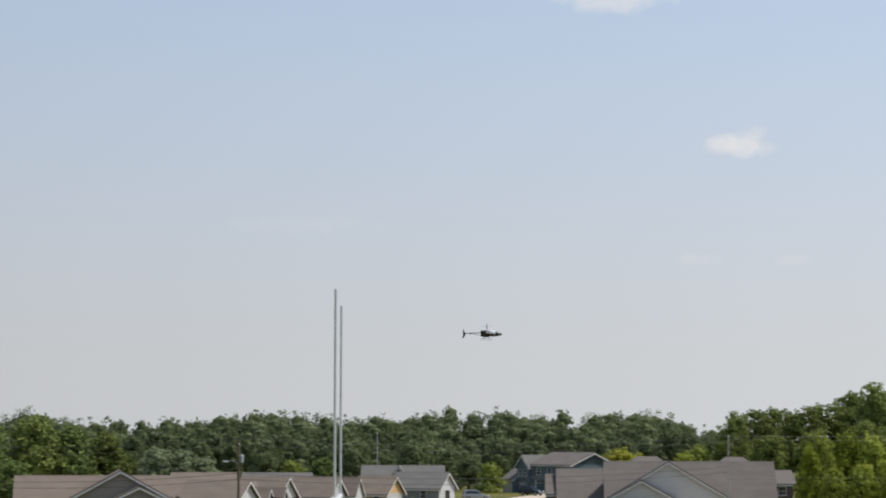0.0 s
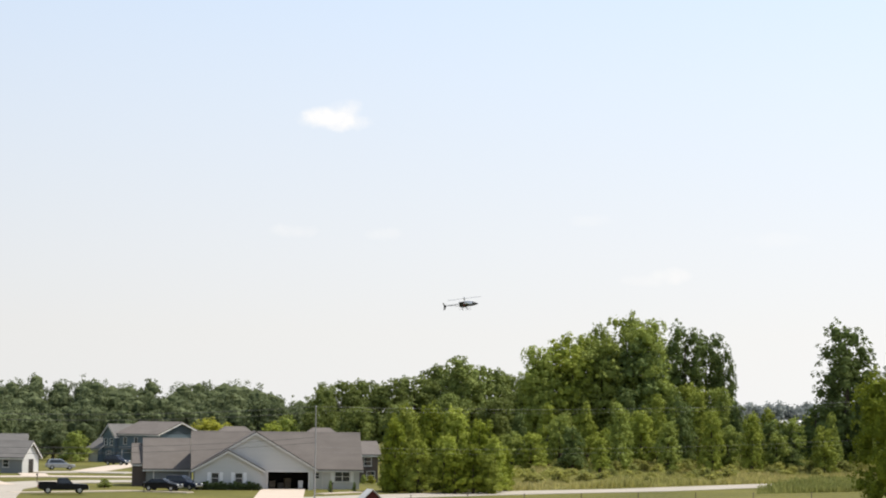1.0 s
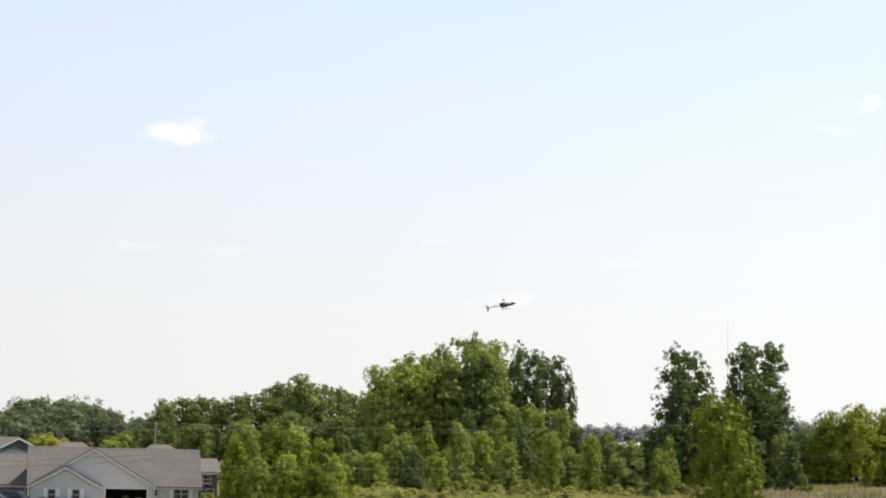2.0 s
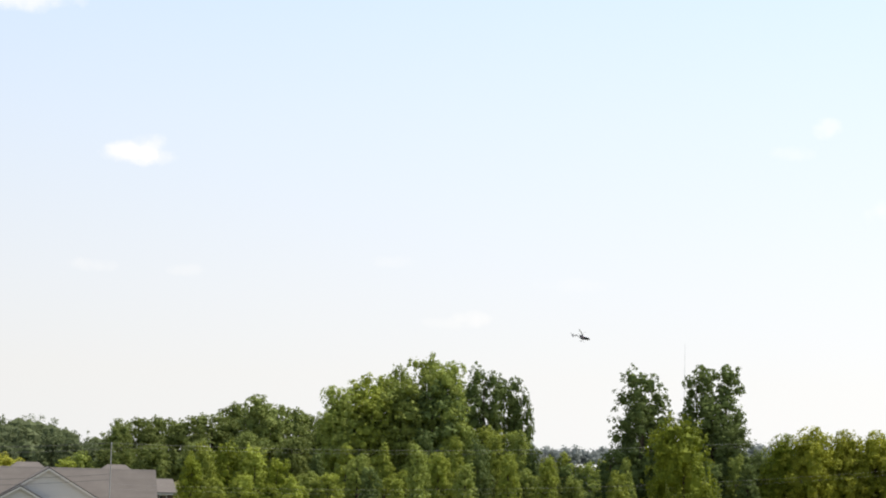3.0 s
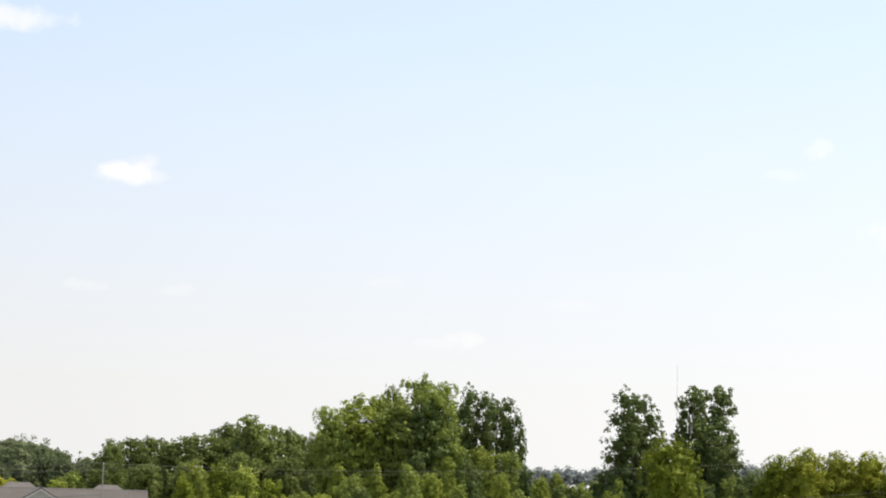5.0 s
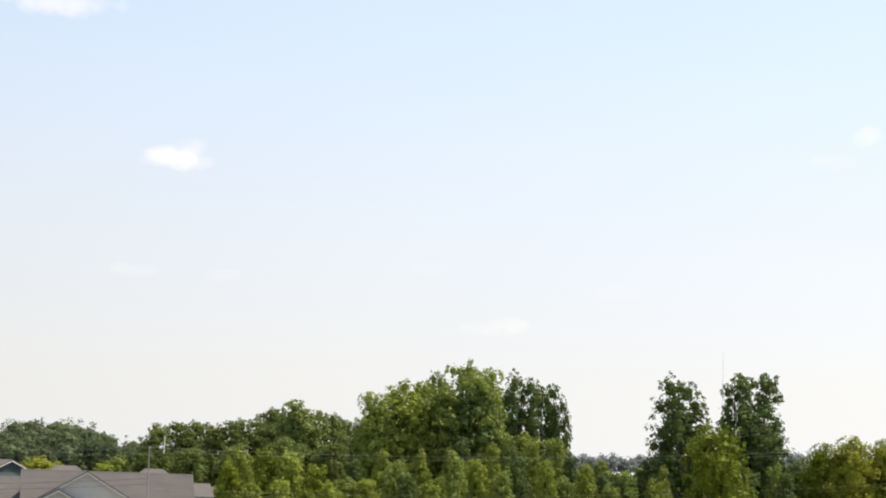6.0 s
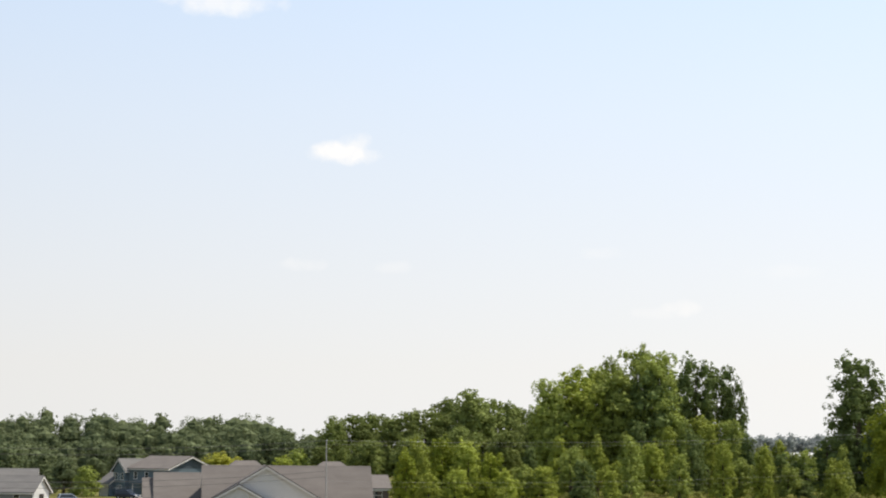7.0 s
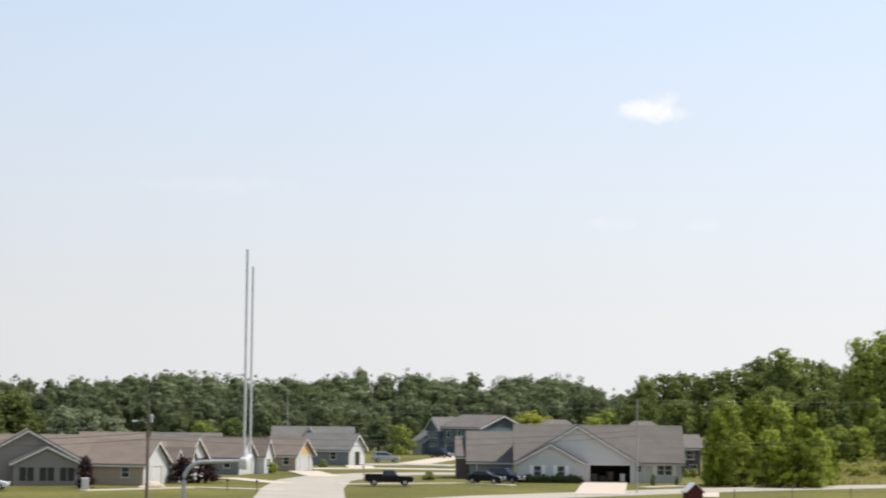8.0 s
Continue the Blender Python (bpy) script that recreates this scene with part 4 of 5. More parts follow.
for a, d, e, w, lf, lab in [(-18.43, 230, -1.4, 2.3, LEAF_PURPLE, "small purple-leaved ornamental tree"), (-15.8, 245, -1.42, 3.9, LEAF_PURPLE, "dark purple-leaved ornamental tree on a lawn"), (-15.2, 246, -1.42, 3.4, LEAF_PURPLE, "dark purple-leaved ornamental tree on a lawn"),
                            (-3.0, 252, -1.75, 0.7, LEAF_DARK, "small dark shrub planted on a lawn"), (-2.35, 254, -1.8, 0.6, LEAF_DARK, "small dark shrub planted on a lawn"), (-1.9, 285, -1.6, 1.5, LEAF_YELLOW, "yellowing shrub beside a house"), (-2.1, 286, -1.6, 1.0, LEAF_MID, "shrub beside a house"),
                            (-9.1, 262, -1.75, 1.9, LEAF_MID, "low rounded shrub on a lawn"), (-13.4, 283, -1.55, 2.2, LEAF_BRIGHT, "low shrub before a house"), (-12.0, 310, -1.45, 1.6, LEAF_MID, "low shrub before a house")]:
    tree(a, d, e, w, "bushy", lf, lab, 18, "garden shrubs", "shrub", ref=(3.0, 2.0, 900, 0.11))
for i in range(13):
    tree(-6.48 + 0.125 * i, 256.6 + 0.06 * i, -1.82 + 0.03 * math.sin(i * 2), 1.25, "bushy", LEAF_HEDGE, "clipped dark evergreen shrub against the house front", 18, "foundation shrubs", "shrub", ref=(3.0, 2.0, 900, 0.11))


# ---- long grass ----
def long_grass(name, a0, a1, near, far, count, height, material, label, seed):
    """Blades in tufts, as one mesh."""
    gen = np.random.default_rng(seed)
    a = a0 + (a1 - a0) * gen.random(count)
    quads = np.empty((count, 4, 3))
    for i in range(count):
        d0, d1 = interp(near, a[i]), interp(far, a[i])
        d = d0 + (d1 - d0) * gen.random()
        x, y = polar(a[i], d)
        z = ground_z(x, y)
        patch = 0.8 + 0.9 * noise.noise((x * 0.11, y * 0.08, 3.0)) + 0.4 * noise.noise((x * 0.5, y * 0.3, 1.0))
        h = height * max(0.3, patch) * (0.7 + 0.6 * gen.random()) * (1.0 if gen.random() < smooth(a0, a0 + 2.2, a[i]) else 0.1)
        w = 0.04 + 0.07 * gen.random()
        th = gen.random() * 3.14
        c, s = math.cos(th) * w, math.sin(th) * w
        lx, ly = gen.normal() * 0.15 * h, gen.normal() * 0.15 * h
        quads[i] = ((x - c, y - s, z - 0.05), (x + c, y + s, z - 0.05), (x + c * 0.6 + lx, y + s * 0.6 + ly, z + h), (x - c * 0.6 + lx, y - s * 0.6 + ly, z + h * 0.9))
    ob = new(name, quad_mesh(name, quads, material))
    return tagged(ob, label, "grass", kind="stuff")


EDGE = [(-1.5, 250), (-0.5, 252), (2.3, 268), (5.4, 284), (9.2, 314), (14, 352), (18, 390)]
long_grass("long_grass", 1.0, 17.5, EDGE, [(0, 268), (1.9, 300), (2.6, 345), (9, 368), (11, 398), (17.5, 400)], 62000, 0.78, M_TALLGRASS, "long straw-tipped meadow grass between road and thicket", 4)
long_grass("reeds", 8.6, 18.0, [(8, 262), (12, 285), (18, 300)], [(8, 290), (10, 312), (12, 333), (18, 364)], 42000, 0.95, M_REED, "tall green reeds and rough grass", 6)
long_grass("reed_plumes", 11.6, 18.0, [(8, 290), (12, 305), (18, 325)], [(8, 310), (12, 335), (18, 366)], 3200, 1.75, M_PLUME, "pale pinkish plumes of tall reeds", 8)
gen = np.random.default_rng(21)
for i in range(150):
    a, q, hgt = 1.7 + 10.0 * (i + gen.random()) / 150, gen.random(), 0.95 + 1.35 * gen.random() ** 1.6
    d = interp(EDGE, a) + 14 + q * (max(12, 330 + 1.6 * a - interp(EDGE, a)))
    top = math.degrees(math.atan((ground_z(*polar(a, d)) + hgt - EYE[2]) / d))
    tree(a, d, top, 2.3 + 2.2 * gen.random(), "bushy", (LEAF_WEED, LEAF_WEED, M_REED)[i % 3], "low weedy bush in the meadow", 19, "meadow bushes", "shrub", ref=(3.0, 2.0, 480, 0.11))


# ---- vehicles ----
def wheel(parent, x, y, r):
    w = part("wheel", tube(bmesh.new(), [(x, y - 0.11, r), (x, y - 0.09, r), (x, y + 0.09, r), (x, y + 0.11, r)], [r * 0.9, r, r, r * 0.9], 18), M_TYRE, parent)
    s = -1 if y < 0 else 1
    part("rim", tube(bmesh.new(), [(x, y + s * 0.08, r), (x, y + s * 0.125, r)], [r * 0.62, r * 0.55], 14), M_RIM, w)


def soft_prism(profile, half, bevel=0.06):
    bm = prism(bmesh.new(), profile, -half, half)
    e = [e for e in bm.edges if abs(abs(e.verts[0].co.y) - half) < 1e-4 and abs(e.verts[0].co.y - e.verts[1].co.y) < 1e-4]
    bmesh.ops.bevel(bm, geom=e, offset=bevel, segments=2, affect="EDGES", profile=0.6)
    return bm


def glasshouse(parent, profile, half, tilt, paint):
    """The upper body: narrowing pillars and roof, with panes set in it."""
    zs = [z for _, z in profile]
    z0, z1 = min(zs), max(zs)
    bm = prism(bmesh.new(), profile, -half, half)
    for v in bm.verts:
        v.co.y *= 1 - tilt * (v.co.z - z0) / (z1 - z0)
    part("cabin", bm, paint, parent)
    cx, cz = sum(x for x, _ in profile) / len(profile), (z0 + z1) / 2
    inner = [(cx + (x - cx) * 0.86, cz + (z - cz) * 0.72) for x, z in profile]
    for s in (-1, 1):
        p = prism(bmesh.new(), inner, s * (half + 0.004) - 0.004, s * (half + 0.004) + 0.004)
        for v in p.verts:
            v.co.y *= 1 - tilt * (v.co.z - z0) / (z1 - z0)
        part("side_window", p, M_PANE, parent)
    for (xa, za), (xb, zb), nm in ((profile[0], profile[1], "rear_window"), (profile[-2], profile[-1], "windscreen")):
        p = bmesh.new()
        d = Vector((zb - za, 0, -(xb - xa))).normalized()
        out = d if (d.x < 0) == (nm == "rear_window") else -d
        f = lambda k: (xa + (xb - xa) * k, za + (zb - za) * k)
        v = []
        for k, sy in ((0.1, -1), (0.1, 1), (0.88, 1), (0.88, -1)):
            x, z = f(k)
            yy = sy * half * 0.88 * (1 - tilt * (z - z0) / (z1 - z0))
            v.append(p.verts.new(Vector((x, yy, z)) + out * 0.008))
        fc = p.faces.new(v)
        bmesh.ops.solidify(p, geom=[fc], thickness=0.006)
        part(nm, p, M_PANE, parent)


def car(az, d, turn, kind, paint, label, group="parked vehicles"):
    """A vehicle with its nose along its own x axis."""
    x, y = polar(az, d)
    ob = thing(kind, pose(x, y, ground_z(x, y) + 0.12, 0, 0, -az + turn), label, "truck" if kind == "pickup_truck" else "car", group)
    if kind == "pickup_truck":
        part("body", soft_prism([(-2.8, 0.55), (-2.8, 1.05), (-0.75, 1.08), (1.0, 1.12), (2.55, 1.05), (2.75, 0.9), (2.75, 0.5), (2.3, 0.42), (-2.3, 0.42)], 0.95), paint, ob)
        bed = bmesh.new()
        for a in ((-2.78, -0.8, -0.95, -0.86), (-2.78, -0.8, 0.86, 0.95), (-2.78, -2.7, -0.86, 0.86)):
            box(bed, *a, 1.04, 1.3)
        part("bed_wall", bed, paint, ob)
        glasshouse(ob, [(-0.75, 1.08), (-0.6, 1.72), (0.45, 1.74), (1.05, 1.12)], 0.88, 0.16, paint)
        xs, r, hw, nose, tail = (-1.75, 1.75), 0.38, 0.88, 2.76, -2.81
    else:
        tall = kind in ("minivan", "suv")
        part("body", soft_prism([(-2.2, 0.4), (-2.25, 0.85), (-2.1, 0.98), (0.9, 0.98), (1.9, 0.84), (2.2, 0.7), (2.25, 0.4), (1.9, 0.3), (-1.9, 0.3)], 0.9), paint, ob)
        top = [(-2.1, 0.98), (-1.85, 1.68), (0.1, 1.7), (1.1, 0.98)] if tall else [(-1.75, 0.98), (-1.1, 1.42), (0.15, 1.44), (1.05, 0.98)]
        glasshouse(ob, top, 0.86, 0.2, paint)
        xs, r, hw, nose, tail = (-1.4, 1.4), 0.33, 0.82, 2.2, -2.2
    for wx in xs:
        for s in (-1, 1):
            wheel(ob, wx, s * hw, r)
    for s in (-1, 1):
        part("headlight", boxed(nose - 0.1, nose + 0.03, s * 0.65 - 0.17, s * 0.65 + 0.17, 0.66, 0.84, bevel=0.02), M_LAMP, ob)
        part("tail_light", boxed(tail - 0.03, tail + 0.08, s * 0.7 - 0.12, s * 0.7 + 0.12, 0.7, 0.92, bevel=0.02), M_REDTRIM, ob)
    part("bumper", boxed(nose - 0.02, nose + 0.1, -0.82, 0.82, 0.42, 0.58, bevel=0.03), M_RIM, ob, "bright bumper")
    return ob


car(-10.2, 240, 4, "pickup_truck", M_BLACKPAINT, "black pickup truck parked beside the lawn")
car(-7.55, 250, -22, "sedan", M_BLACKPAINT, "dark sedan parked on a drive")
car(-7.0, 254, -30, "suv", M_NAVYPAINT, "dark blue car parked beside a house")
car(-10.3, 340, 10, "minivan", M_SILVER, "silver minivan parked in the street")
car(-8.78, 374, -35, "suv", M_NAVYPAINT, "dark blue car parked before a blue house")
car(-21.0, 222, -10, "sedan", M_WHITEPAINT, "white car at the roadside before an olive house")


# ---- goal, poles, wires ----
def goal():
    d1, d2, a1, a2 = 57.0, 64.1, -14.16, -14.0
    n, f = Vector((*polar(a1, d1), 0)), Vector((*polar(a2, d2), 0))
    mid = (n + f) / 2
    base = ground_z(mid.x, mid.y)
    ob = thing("goalpost", Matrix.Translation((mid.x, mid.y, base)), "tall pale grey goalpost with two uprights and a gooseneck", "goalpost")
    bar, top = 7.62 - base, 13.42 - base
    for p in (n, f):
        q = p - mid
        part("upright", tube(bmesh.new(), [(q.x, q.y, bar), (q.x, q.y, top), (q.x, q.y, top + 0.02)], [0.036, 0.036, 0.025], 12), M_POST, ob)
    a, b = n - mid, f - mid
    part("crossbar", tube(bmesh.new(), [(a.x * 1.01, a.y * 1.01, bar), (0, 0, bar), (b.x * 1.01, b.y * 1.01, bar)], 0.08, 12), M_POST, ob)
    side_way = Vector((-(b - a).y, (b - a).x, 0)).normalized()
    if side_way.x > 0:
        side_way = -side_way
    pts = [(0, 0, bar - 0.05)]
    for k in range(9):
        g = radians(90 * k / 8)
        pts.append(tuple(side_way * (1.25 + 0.55 * math.sin(g)) + Vector((0, 0, bar - 0.08 - 0.55 + 0.55 * math.cos(g)))))
    pts.append(tuple(side_way * 1.8 + Vector((0, 0, -0.3))))
    part("gooseneck", tube(bmesh.new(), pts, 0.06, 12), M_STEEL, ob, "curved grey steel gooseneck")
    br = bmesh.new()
    box(br, a.x - 0.13, a.x + 0.13, a.y - 0.16, a.y + 0.1, bar - 0.18, bar + 0.14, bevel=0.09)
    part("end_bracket", br, M_TRIM, ob, "white bracket at the bar's end")


goal()


def utility_pole(az, d, top, label, lamp=False, arm=True, wood=None, r=1.0):
    x, y = polar(az, d)
    z = ground_z(x, y)
    h = EYE[2] + d * math.tan(radians(top)) - z
    ob = thing("utility_pole", pose(x, y, z, 0, 0, -az), label, "utility pole", "utility poles")
    part("pole", tube(bmesh.new(), [(0, 0, -0.4), (0.02, 0, h * 0.5), (0, 0, h)], [0.17 * r, 0.14 * r, 0.10 * r], 10), wood or M_WOOD, ob)
    if arm:
        part("crossarm", boxed(-0.06, 0.06, -1.0, 1.0, h - 0.65, h - 0.53, bevel=0.01), M_WOOD, ob)
    for yy in (-0.85, 0.0, 0.85):
        part("insulator", tube(bmesh.new(), [(0, yy, h - 0.53 if arm else h - 0.05), (0, yy, h - 0.42 if arm else h + 0.06), (0, yy, h - 0.36 if arm else h + 0.12)], [0.05, 0.07, 0.03], 8), M_STEEL, ob)
    part("transformer", tube(bmesh.new(), [(0.3, 0, h - 2.3), (0.3, 0, h - 1.6), (0.3, 0, h - 1.52)], [0.2, 0.2, 0.1], 12), M_STEEL, ob) if lamp else None
    if lamp:
        part("lamp_arm", tube(bmesh.new(), [(0, 0, h - 2.4), (-0.7, 0, h - 2.1), (-1.1, 0, h - 2.15)], 0.035, 6), M_STEEL, ob)
        part("lamp_head", boxed(-1.55, -1.0, -0.13, 0.13, h - 2.25, h - 2.1, bevel=0.04), M_LAMP, ob, "pale street lamp head")
    return Vector((x, y, z + h))


def wire(name, a, b, sag, r, label, material=M_WIRE):
    pts = []
    for k in range(17):
        u = k / 16
        p = a.lerp(b, u)
        pts.append((p.x, p.y, p.z - sag * 4 * u * (1 - u)))
    tagged(mesh_ob(name, tube(bmesh.new(), pts, r, 5), material), label, "wire", "power lines")


p0 = utility_pole(-27.0, 215, 0.1, "weathered wooden utility pole")
p1 = utility_pole(-16.77, 205, 0.13, "weathered wooden utility pole with a street lamp", lamp=True)
p2 = utility_pole(-3.43, 230, 0.23, "slim grey utility pole beside the road", arm=False, wood=M_GREYPOLE, r=0.55)
utility_pole(-13.0, 425, 0.28, "slim grey pole before the woods", arm=False, wood=M_GREYPOLE, r=0.9)
p3 = utility_pole(21.0, 275, 1.4, "wooden utility pole beside the road")
for a, b in ((p0, p1), (p1, p2)):
    for dz, r in ((0.05, 0.016), (-0.55, 0.016), (-3.3, 0.022), (-3.9, 0.022)):
        wire("power_line", a + Vector((0, 0, dz)), b + Vector((0, 0, dz)), 0.9, r, "dark overhead power line sagging between poles")
for dz, r in ((0.05, 0.008), (-0.35, 0.005), (-4.4, 0.006), (-4.9, 0.004)):
    wire("power_line", p2 + Vector((0, 0, dz)), p3 + Vector((0, 0, dz)), 1.9, r, "thin grey metal power line sagging between poles", M_GREYPOLE)


def mailbox(az, d):
    x, y = polar(az, d)
    ob = thing("mailbox", pose(x, y, ground_z(x, y), 0, 0, -az), "dark mailbox on a wooden post beside the street", "mailbox", "mailboxes")
    part("post", boxed(-0.05, 0.05, -0.05, 0.05, -0.2, 1.05), M_WOOD, ob)
    bm = prism(bmesh.new(), [(-0.12, 1.05), (0.12, 1.05), (0.12, 1.2), (0.07, 1.28), (-0.07, 1.28), (-0.12, 1.2)], -0.26, 0.26)
    part("box", bm, M_WIRE, ob)


for a, d in ((-13.8, 222), (-10.9, 277), (-14.6, 224), (-2.95, 249), (-8.05, 246)):
    mailbox(a, d)

# wire fence along the near verge
fence = thing("fence", Matrix.Identity(4), "low wire fence on thin wooden posts along the verge", "fence")
spots = [polar(-0.8 + 1.55 * k, 214 + 3.6 * k) for k in range(10)]
for x, y in spots:
    z = ground_z(x, y)
    part("post", tube(bmesh.new(), [(x, y, z - 0.2), (x, y, z + 1.25)], [0.05, 0.045], 6), M_WOOD, fence)
for hgt in (0.5, 0.85, 1.15):
    part("strand", tube(bmesh.new(), [(x, y, ground_z(x, y) + hgt) for x, y in spots], 0.004, 4), M_WIRE, fence)

# small things on the lawns
x, y = polar(-18.42, 226)
cab = thing("utility_cabinet", pose(x, y, ground_z(x, y), 0, 0, 18), "white metal utility cabinet on a lawn", "cabinet")
part("body", boxed(-0.4, 0.4, -0.3, 0.3, 0.05, 1.25, bevel=0.04), M_TRIM, cab)
part("plinth", boxed(-0.45, 0.45, -0.35, 0.35, -0.1, 0.048), M_DRIVE, cab)
part("hatch", boxed(-0.34, 0.34, -0.325, -0.302, 0.15, 1.15, bevel=0.008), M_TRIM, cab)
for az, d, w in ((-16.62, 229, 0.95), (-16.4, 230, 0.5), (-16.9, 228, 0.45)):
    x, y = polar(az, d)
    bm = bmesh.new()
    bmesh.ops.create_icosphere(bm, subdivisions=3, radius=1.0)
    for v in bm.verts:
        v.co *= 1 + 0.22 * noise.noise(v.co * 1.6 + Vector((az, 0, 0)))
        v.co.x, v.co.y, v.co.z = v.co.x * w, v.co.y * w * 0.7, v.co.z * w * 0.55
    ob = mesh_ob("boulder", bm, M_DRIVE)
    ob.matrix_basis = pose(x, y, ground_z(x, y) + w * 0.3, 0, 0, 30 * w)
    tagged(ob, "pale cream landscaping boulder on a lawn", "boulder", "boulders")

# the small red shed beside the road, and a white one far off
x, y = polar(-1.85, 205)
shed = thing("shed", pose(x, y, ground_z(x, y) - 0.02, 0, 0, 20), "small dark red shed with a pale pitched roof", "shed")
bm = prism(bmesh.new(), [(-0.75, 0), (0.75, 0), (0.75, 1.25), (0, 1.95), (-0.75, 1.25)], 0, 1.6)
part("wall", bm, M_RED, shed)
for s in (-1, 1):
    bm = prism(bmesh.new(), [(0, 2.0), (s * 0.98, 1.1), (s * 0.98, 1.2), (0, 2.1)], -0.15, 1.75)
    part("roof_slope", bm, M_TRIM, shed)
part("door", boxed(-0.3, 0.3, -0.03, -0.002, 0.05, 1.3), M_RED, shed)
x, y = polar(9.6, 640)
ob = thing("farm_building", pose(x, y, ground_z(x, y), 0, 0, -9), "long white farm building far beyond the thicket", "building")
block(ob, -4, 4, 0, 9, 6.2, 7.4, "x", M_WHITE, M_TRIM)
x, y = polar(12.13, 700)
mast = thing("radio_mast", pose(x, y, ground_z(x, y)), "thin grey radio mast rising behind tall trees", "mast")
part("mast_pole", tube(bmesh.new(), [(0, 0, 0), (0, 0, 30), (0, 0, 49)], [0.09, 0.06, 0.03], 6), M_STEEL, mast)


# ---- the model helicopter ----
def helicopter():
    ob = thing("helicopter", pose(0, 60, 12), "small black radio-controlled helicopter with white canopy, flying", "helicopter")
    can = bmesh.new()
    prof = [(0.03, 0.045, 0.03), (0.08, 0.075, 0.045), (0.14, 0.085, 0.055), (0.22, 0.07, 0.05), (0.29, 0.045, 0.036), (0.345, 0.016, 0.015)]
    rings = []
    for px, h, w in prof:
        rings.append([can.verts.new((px, w * math.cos(2 * math.pi * k / 14), -0.005 - 0.12 * (px - 0.14) + h * 0.72 * math.sin(2 * math.pi * k / 14))) for k in range(14)])
    for a, b in zip(rings, rings[1:]):
        for k in range(14):
            can.faces.new((a[k], a[(k + 1) % 14], b[(k + 1) % 14], b[k]))
    can.faces.new(rings[0][::-1])
    can.faces.new(rings[-1])
    for f in can.faces:
        f.smooth = True
        # white on the upper rear faces also paints in the sun's glare there
        f.material_index = 0 if f.calc_center_median().z > 0.0 and f.calc_center_median().x < 0.24 else 1
    bmesh.ops.recalc_face_normals(can, faces=can.faces)
    mesh_ob("canopy", can, None, ob, "glossy canopy, white above and black below", [M_CANOPY, M_CARBON])
    fr = boxed(-0.06, 0.16, -0.022, 0.022, -0.06, 0.05, bevel=0.006)
    box(fr, -0.02, 0.1, -0.03, 0.03, -0.075, -0.03, bevel=0.006)
    part("frame", fr, M_CARBON, ob)
    part("motor", tube(bmesh.new(), [(0.05, 0, -0.03), (0.05, 0, 0.03)], 0.032, 12), M_REDTRIM, ob, "red anodised motor")
    part("tail_boom", tube(bmesh.new(), [(-0.05, 0, 0.01), (-0.385, 0, 0.0)], 0.0075, 8), M_CARBON, ob)
    part("boom_strut", tube(bmesh.new(), [(-0.04, 0.03, -0.05), (-0.25, 0, 0.0)], 0.004, 5), M_CARBON, ob)
    fin = prism(bmesh.new(), [(-0.36, 0.03), (-0.345, -0.01), (-0.385, -0.085), (-0.41, -0.09), (-0.39, 0.0), (-0.385, 0.035)], -0.003, 0.003)
    part("tail_fin", fin, M_CARBON, ob)
    part("stabiliser", boxed(-0.27, -0.24, -0.06, 0.06, -0.002, 0.002), M_CARBON, ob)
    for s in (-1, 1):
        sk = tube(bmesh.new(), [(-0.07, s * 0.07, -0.115), (0.14, s * 0.07, -0.12), (0.18, s * 0.07, -0.105)], 0.002, 6)
        tube(sk, [(0.0, s * 0.025, -0.06), (0.0, s * 0.07, -0.117)], 0.004, 5)
        tube(sk, [(0.1, s * 0.025, -0.06), (0.1, s * 0.07, -0.119)], 0.004, 5)
        part("landing_skid", sk, M_CARBON, ob)
    part("mast", tube(bmesh.new(), [(0.06, 0, 0.04), (0.06, 0, 0.125)], 0.006, 8), M_STEEL, ob)
    rotor = part("main_rotor", tube(bmesh.new(), [(0, 0, -0.02), (0, 0, 0.025)], [0.02, 0.012], 10), M_STEEL, ob)
    rotor.matrix_basis = pose(0.06, 0, 0.115)
    for s in (-1, 1):
        part("rotor_blade", boxed(min(s * 0.02, s * 0.36), max(s * 0.02, s * 0.36), -0.013, 0.013, -0.002, 0.002), M_BLADE, rotor)
    fly = tube(bmesh.new(), [(0, -0.1, 0.02), (0, 0.1, 0.02)], 0.0015, 5)
    box(fly, -0.012, 0.012, 0.08, 0.11, 0.019, 0.021)
    box(fly, -0.012, 0.012, -0.11, -0.08, 0.019, 0.021)
    part("flybar", fly, M_STEEL, rotor)
    tail = part("tail_rotor", tube(bmesh.new(), [(0, -0.008, 0), (0, 0.008, 0)], 0.012, 8), M_STEEL, ob)
    tail.matrix_basis = pose(-0.385, 0.018, 0.0)
    for s in (-1, 1):
        part("tail_blade", boxed(-0.011, 0.011, -0.0015, 0.0015, min(s * 0.01, s * 0.075), max(s * 0.01, s * 0.075)), M_BLADE, tail)
    return ob, rotor, tail


heli, main_rotor, tail_rotor = helicopter()


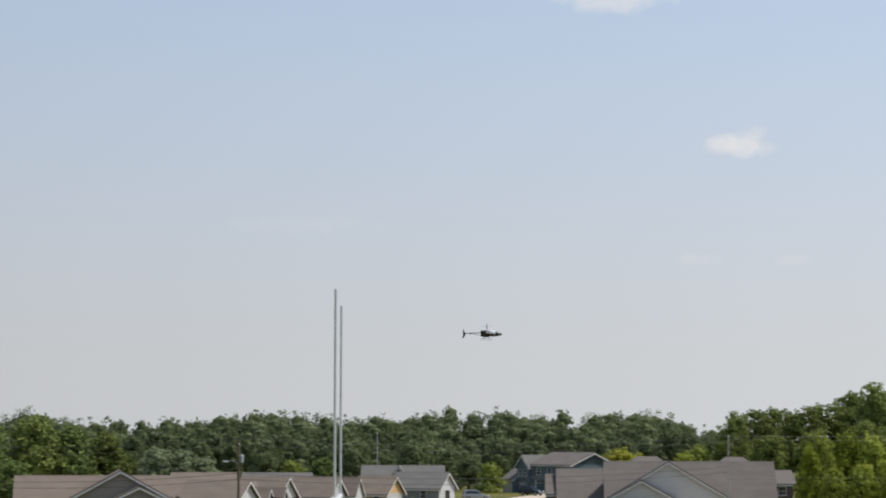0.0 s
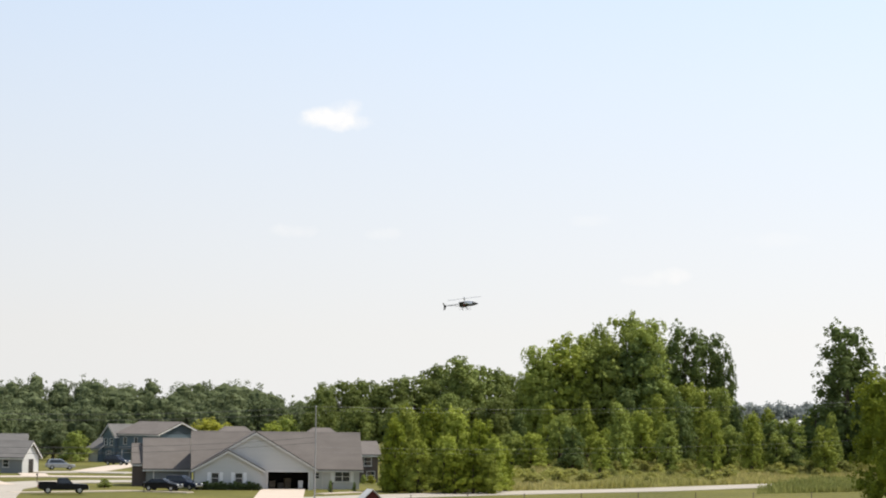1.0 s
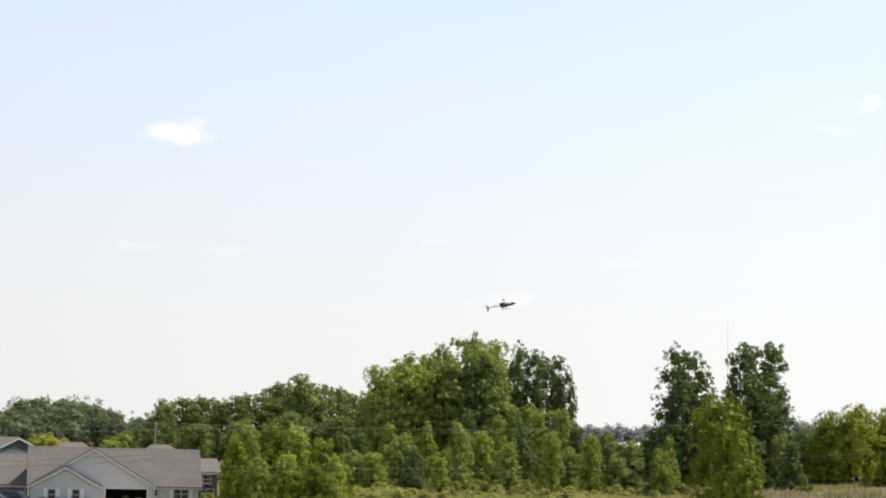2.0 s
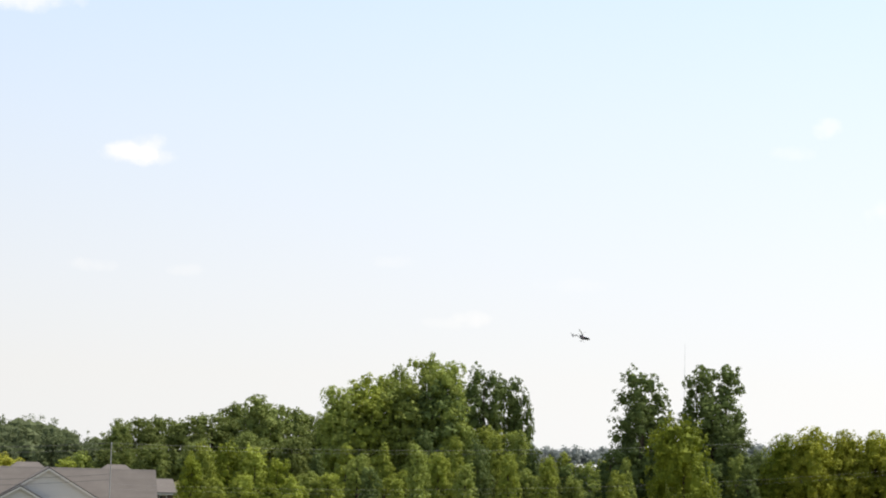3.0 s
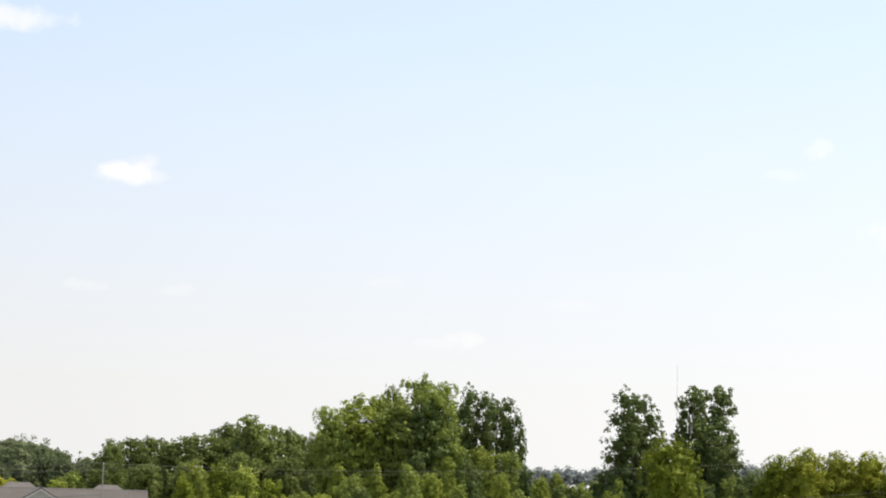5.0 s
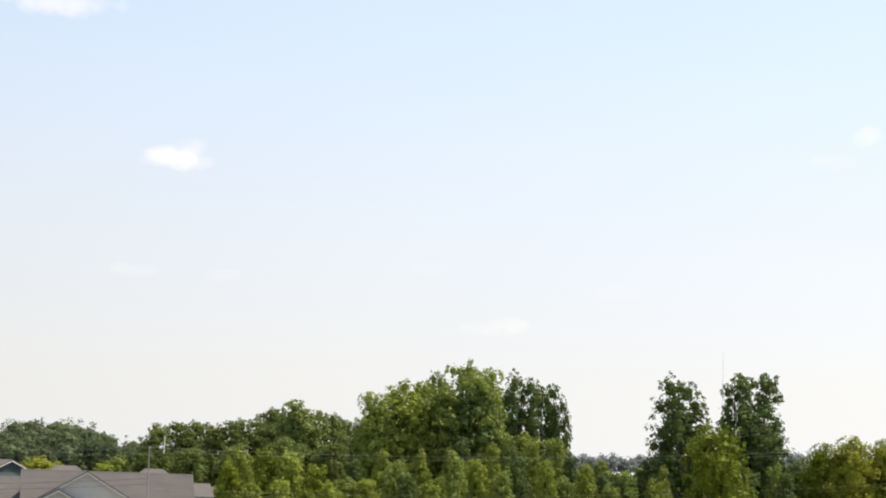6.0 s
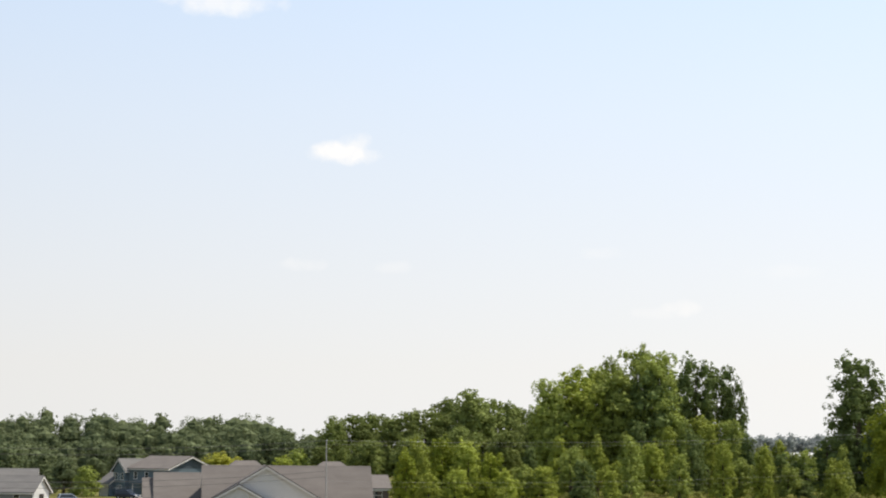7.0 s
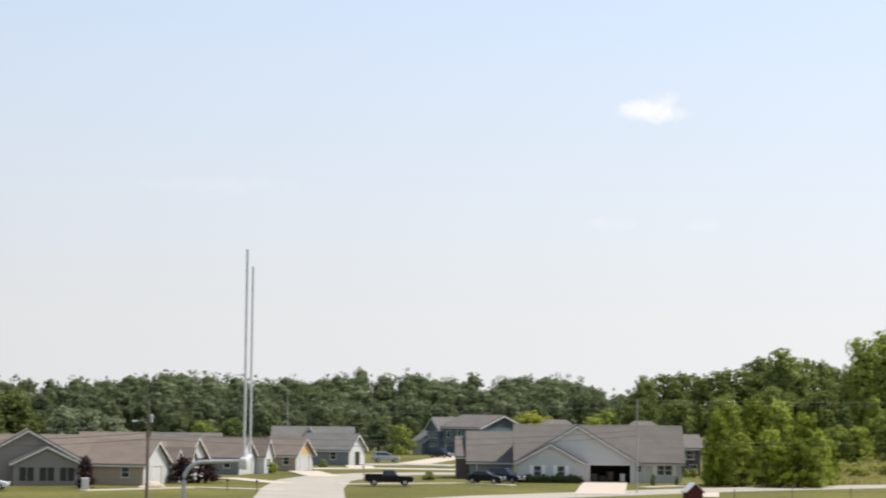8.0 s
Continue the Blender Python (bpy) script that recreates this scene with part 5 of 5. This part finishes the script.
# seconds, azimuth, elevation, distance, heading from the right-hand side, nose up, bank
FLIGHT = [
    (0.0, -10.08, 3.04, 39.6, 0, 1, 14), (0.1, -9.01, 2.90, 39.3, 0, 1, 13), (0.2, -7.47, 2.81, 39.4, 0, 2, 12), (0.3, -6.46, 2.74, 39.9, 0, 3, 12), (0.4, -5.04, 2.70, 40.5, 0, 4, 12),
    (0.5, -4.11, 2.74, 41.1, 2, 5, 12), (0.6, -3.22, 2.78, 41.7, 4, 6, 12), (0.7, -2.01, 2.85, 42.5, 5, 7, 12), (0.8, -1.22, 2.91, 43.3, 6, 7, 12), (0.9, -0.39, 3.05, 44.0, 7, 7, 12),
    (1.0, 0.54, 3.10, 44.7, 8, 8, 12), (1.1, 1.15, 3.18, 45.2, 9, 8, 11), (1.2, 2.06, 3.23, 45.7, 10, 7, 10), (1.3, 2.53, 3.29, 46.1, 11, 7, 9), (1.4, 3.41, 3.35, 46.6, 12, 7, 8), (1.5, 3.87, 3.41, 47.2, 12, 8, 8),
    (1.7, 4.82, 3.45, 48.6, 14, 12, 7), (1.8, 5.26, 3.49, 49.3, 14, 13, 6), (2.0, 5.95, 3.71, 51.0, 16, 14, 4), (2.1, 6.24, 3.78, 51.8, 17, 16, 2), (2.2, 6.47, 3.93, 52.6, 18, 17, 0), (2.6, 7.6, 4.1, 57, 26, 6, -8), (3.0, 9.3, 3.5, 63, 45, -6, -25),
    (3.4, 10.8, 2.4, 69, 85, -10, -40), (3.8, 10.9, 1.7, 73, 135, -6, -40), (4.2, 8.9, 1.5, 74, 170, -2, -30), (4.8, 5.0, 1.6, 72, 195, -4, -35), (5.5, 0.23, 1.25, 69, 205, -10, -40),
    (5.7, -1.05, 0.88, 68, 208, -12, -48), (6.0, -3.01, 0.28, 66, 210, -14, -52), (6.25, -4.65, -0.30, 65, 208, -18, -56), (6.5, -6.30, -0.90, 64, 205, -24, -60), (6.8, -8.3, -2.2, 63, 200, -16, -40), (7.2, -10.9, -3.3, 62, 190, -2, -15), (8.0, -16.0, -3.55, 60, 182, 2, 0)]


def motions():
    rows = []
    for t, a, e, d, head, nose, bank in FLIGHT:
        x, y = polar(a, d * math.cos(radians(e)))
        z = EYE[2] + d * math.sin(radians(e))
        rows.append((t, Matrix.Translation((x, y, z)) @ pose(0, 0, 0, 0, 0, -a + head) @ pose(0, 0, 0, 0, -nose, 0) @ pose(0, 0, 0, bank, 0, 0)))
    walk(heli, rows)
    turn, spin = 90, []
    for k in range(81):
        spin.append((k / 10, pose(0.06, 0, 0.115, 0, 0, turn)))
        turn += 45 if k < 12 else 60 if k < 18 else 85
    walk(main_rotor, spin)
    walk(tail_rotor, [(k / 10, pose(-0.385, 0.018, 0, 0, 71 * k, 0)) for k in range(81)])


motions()
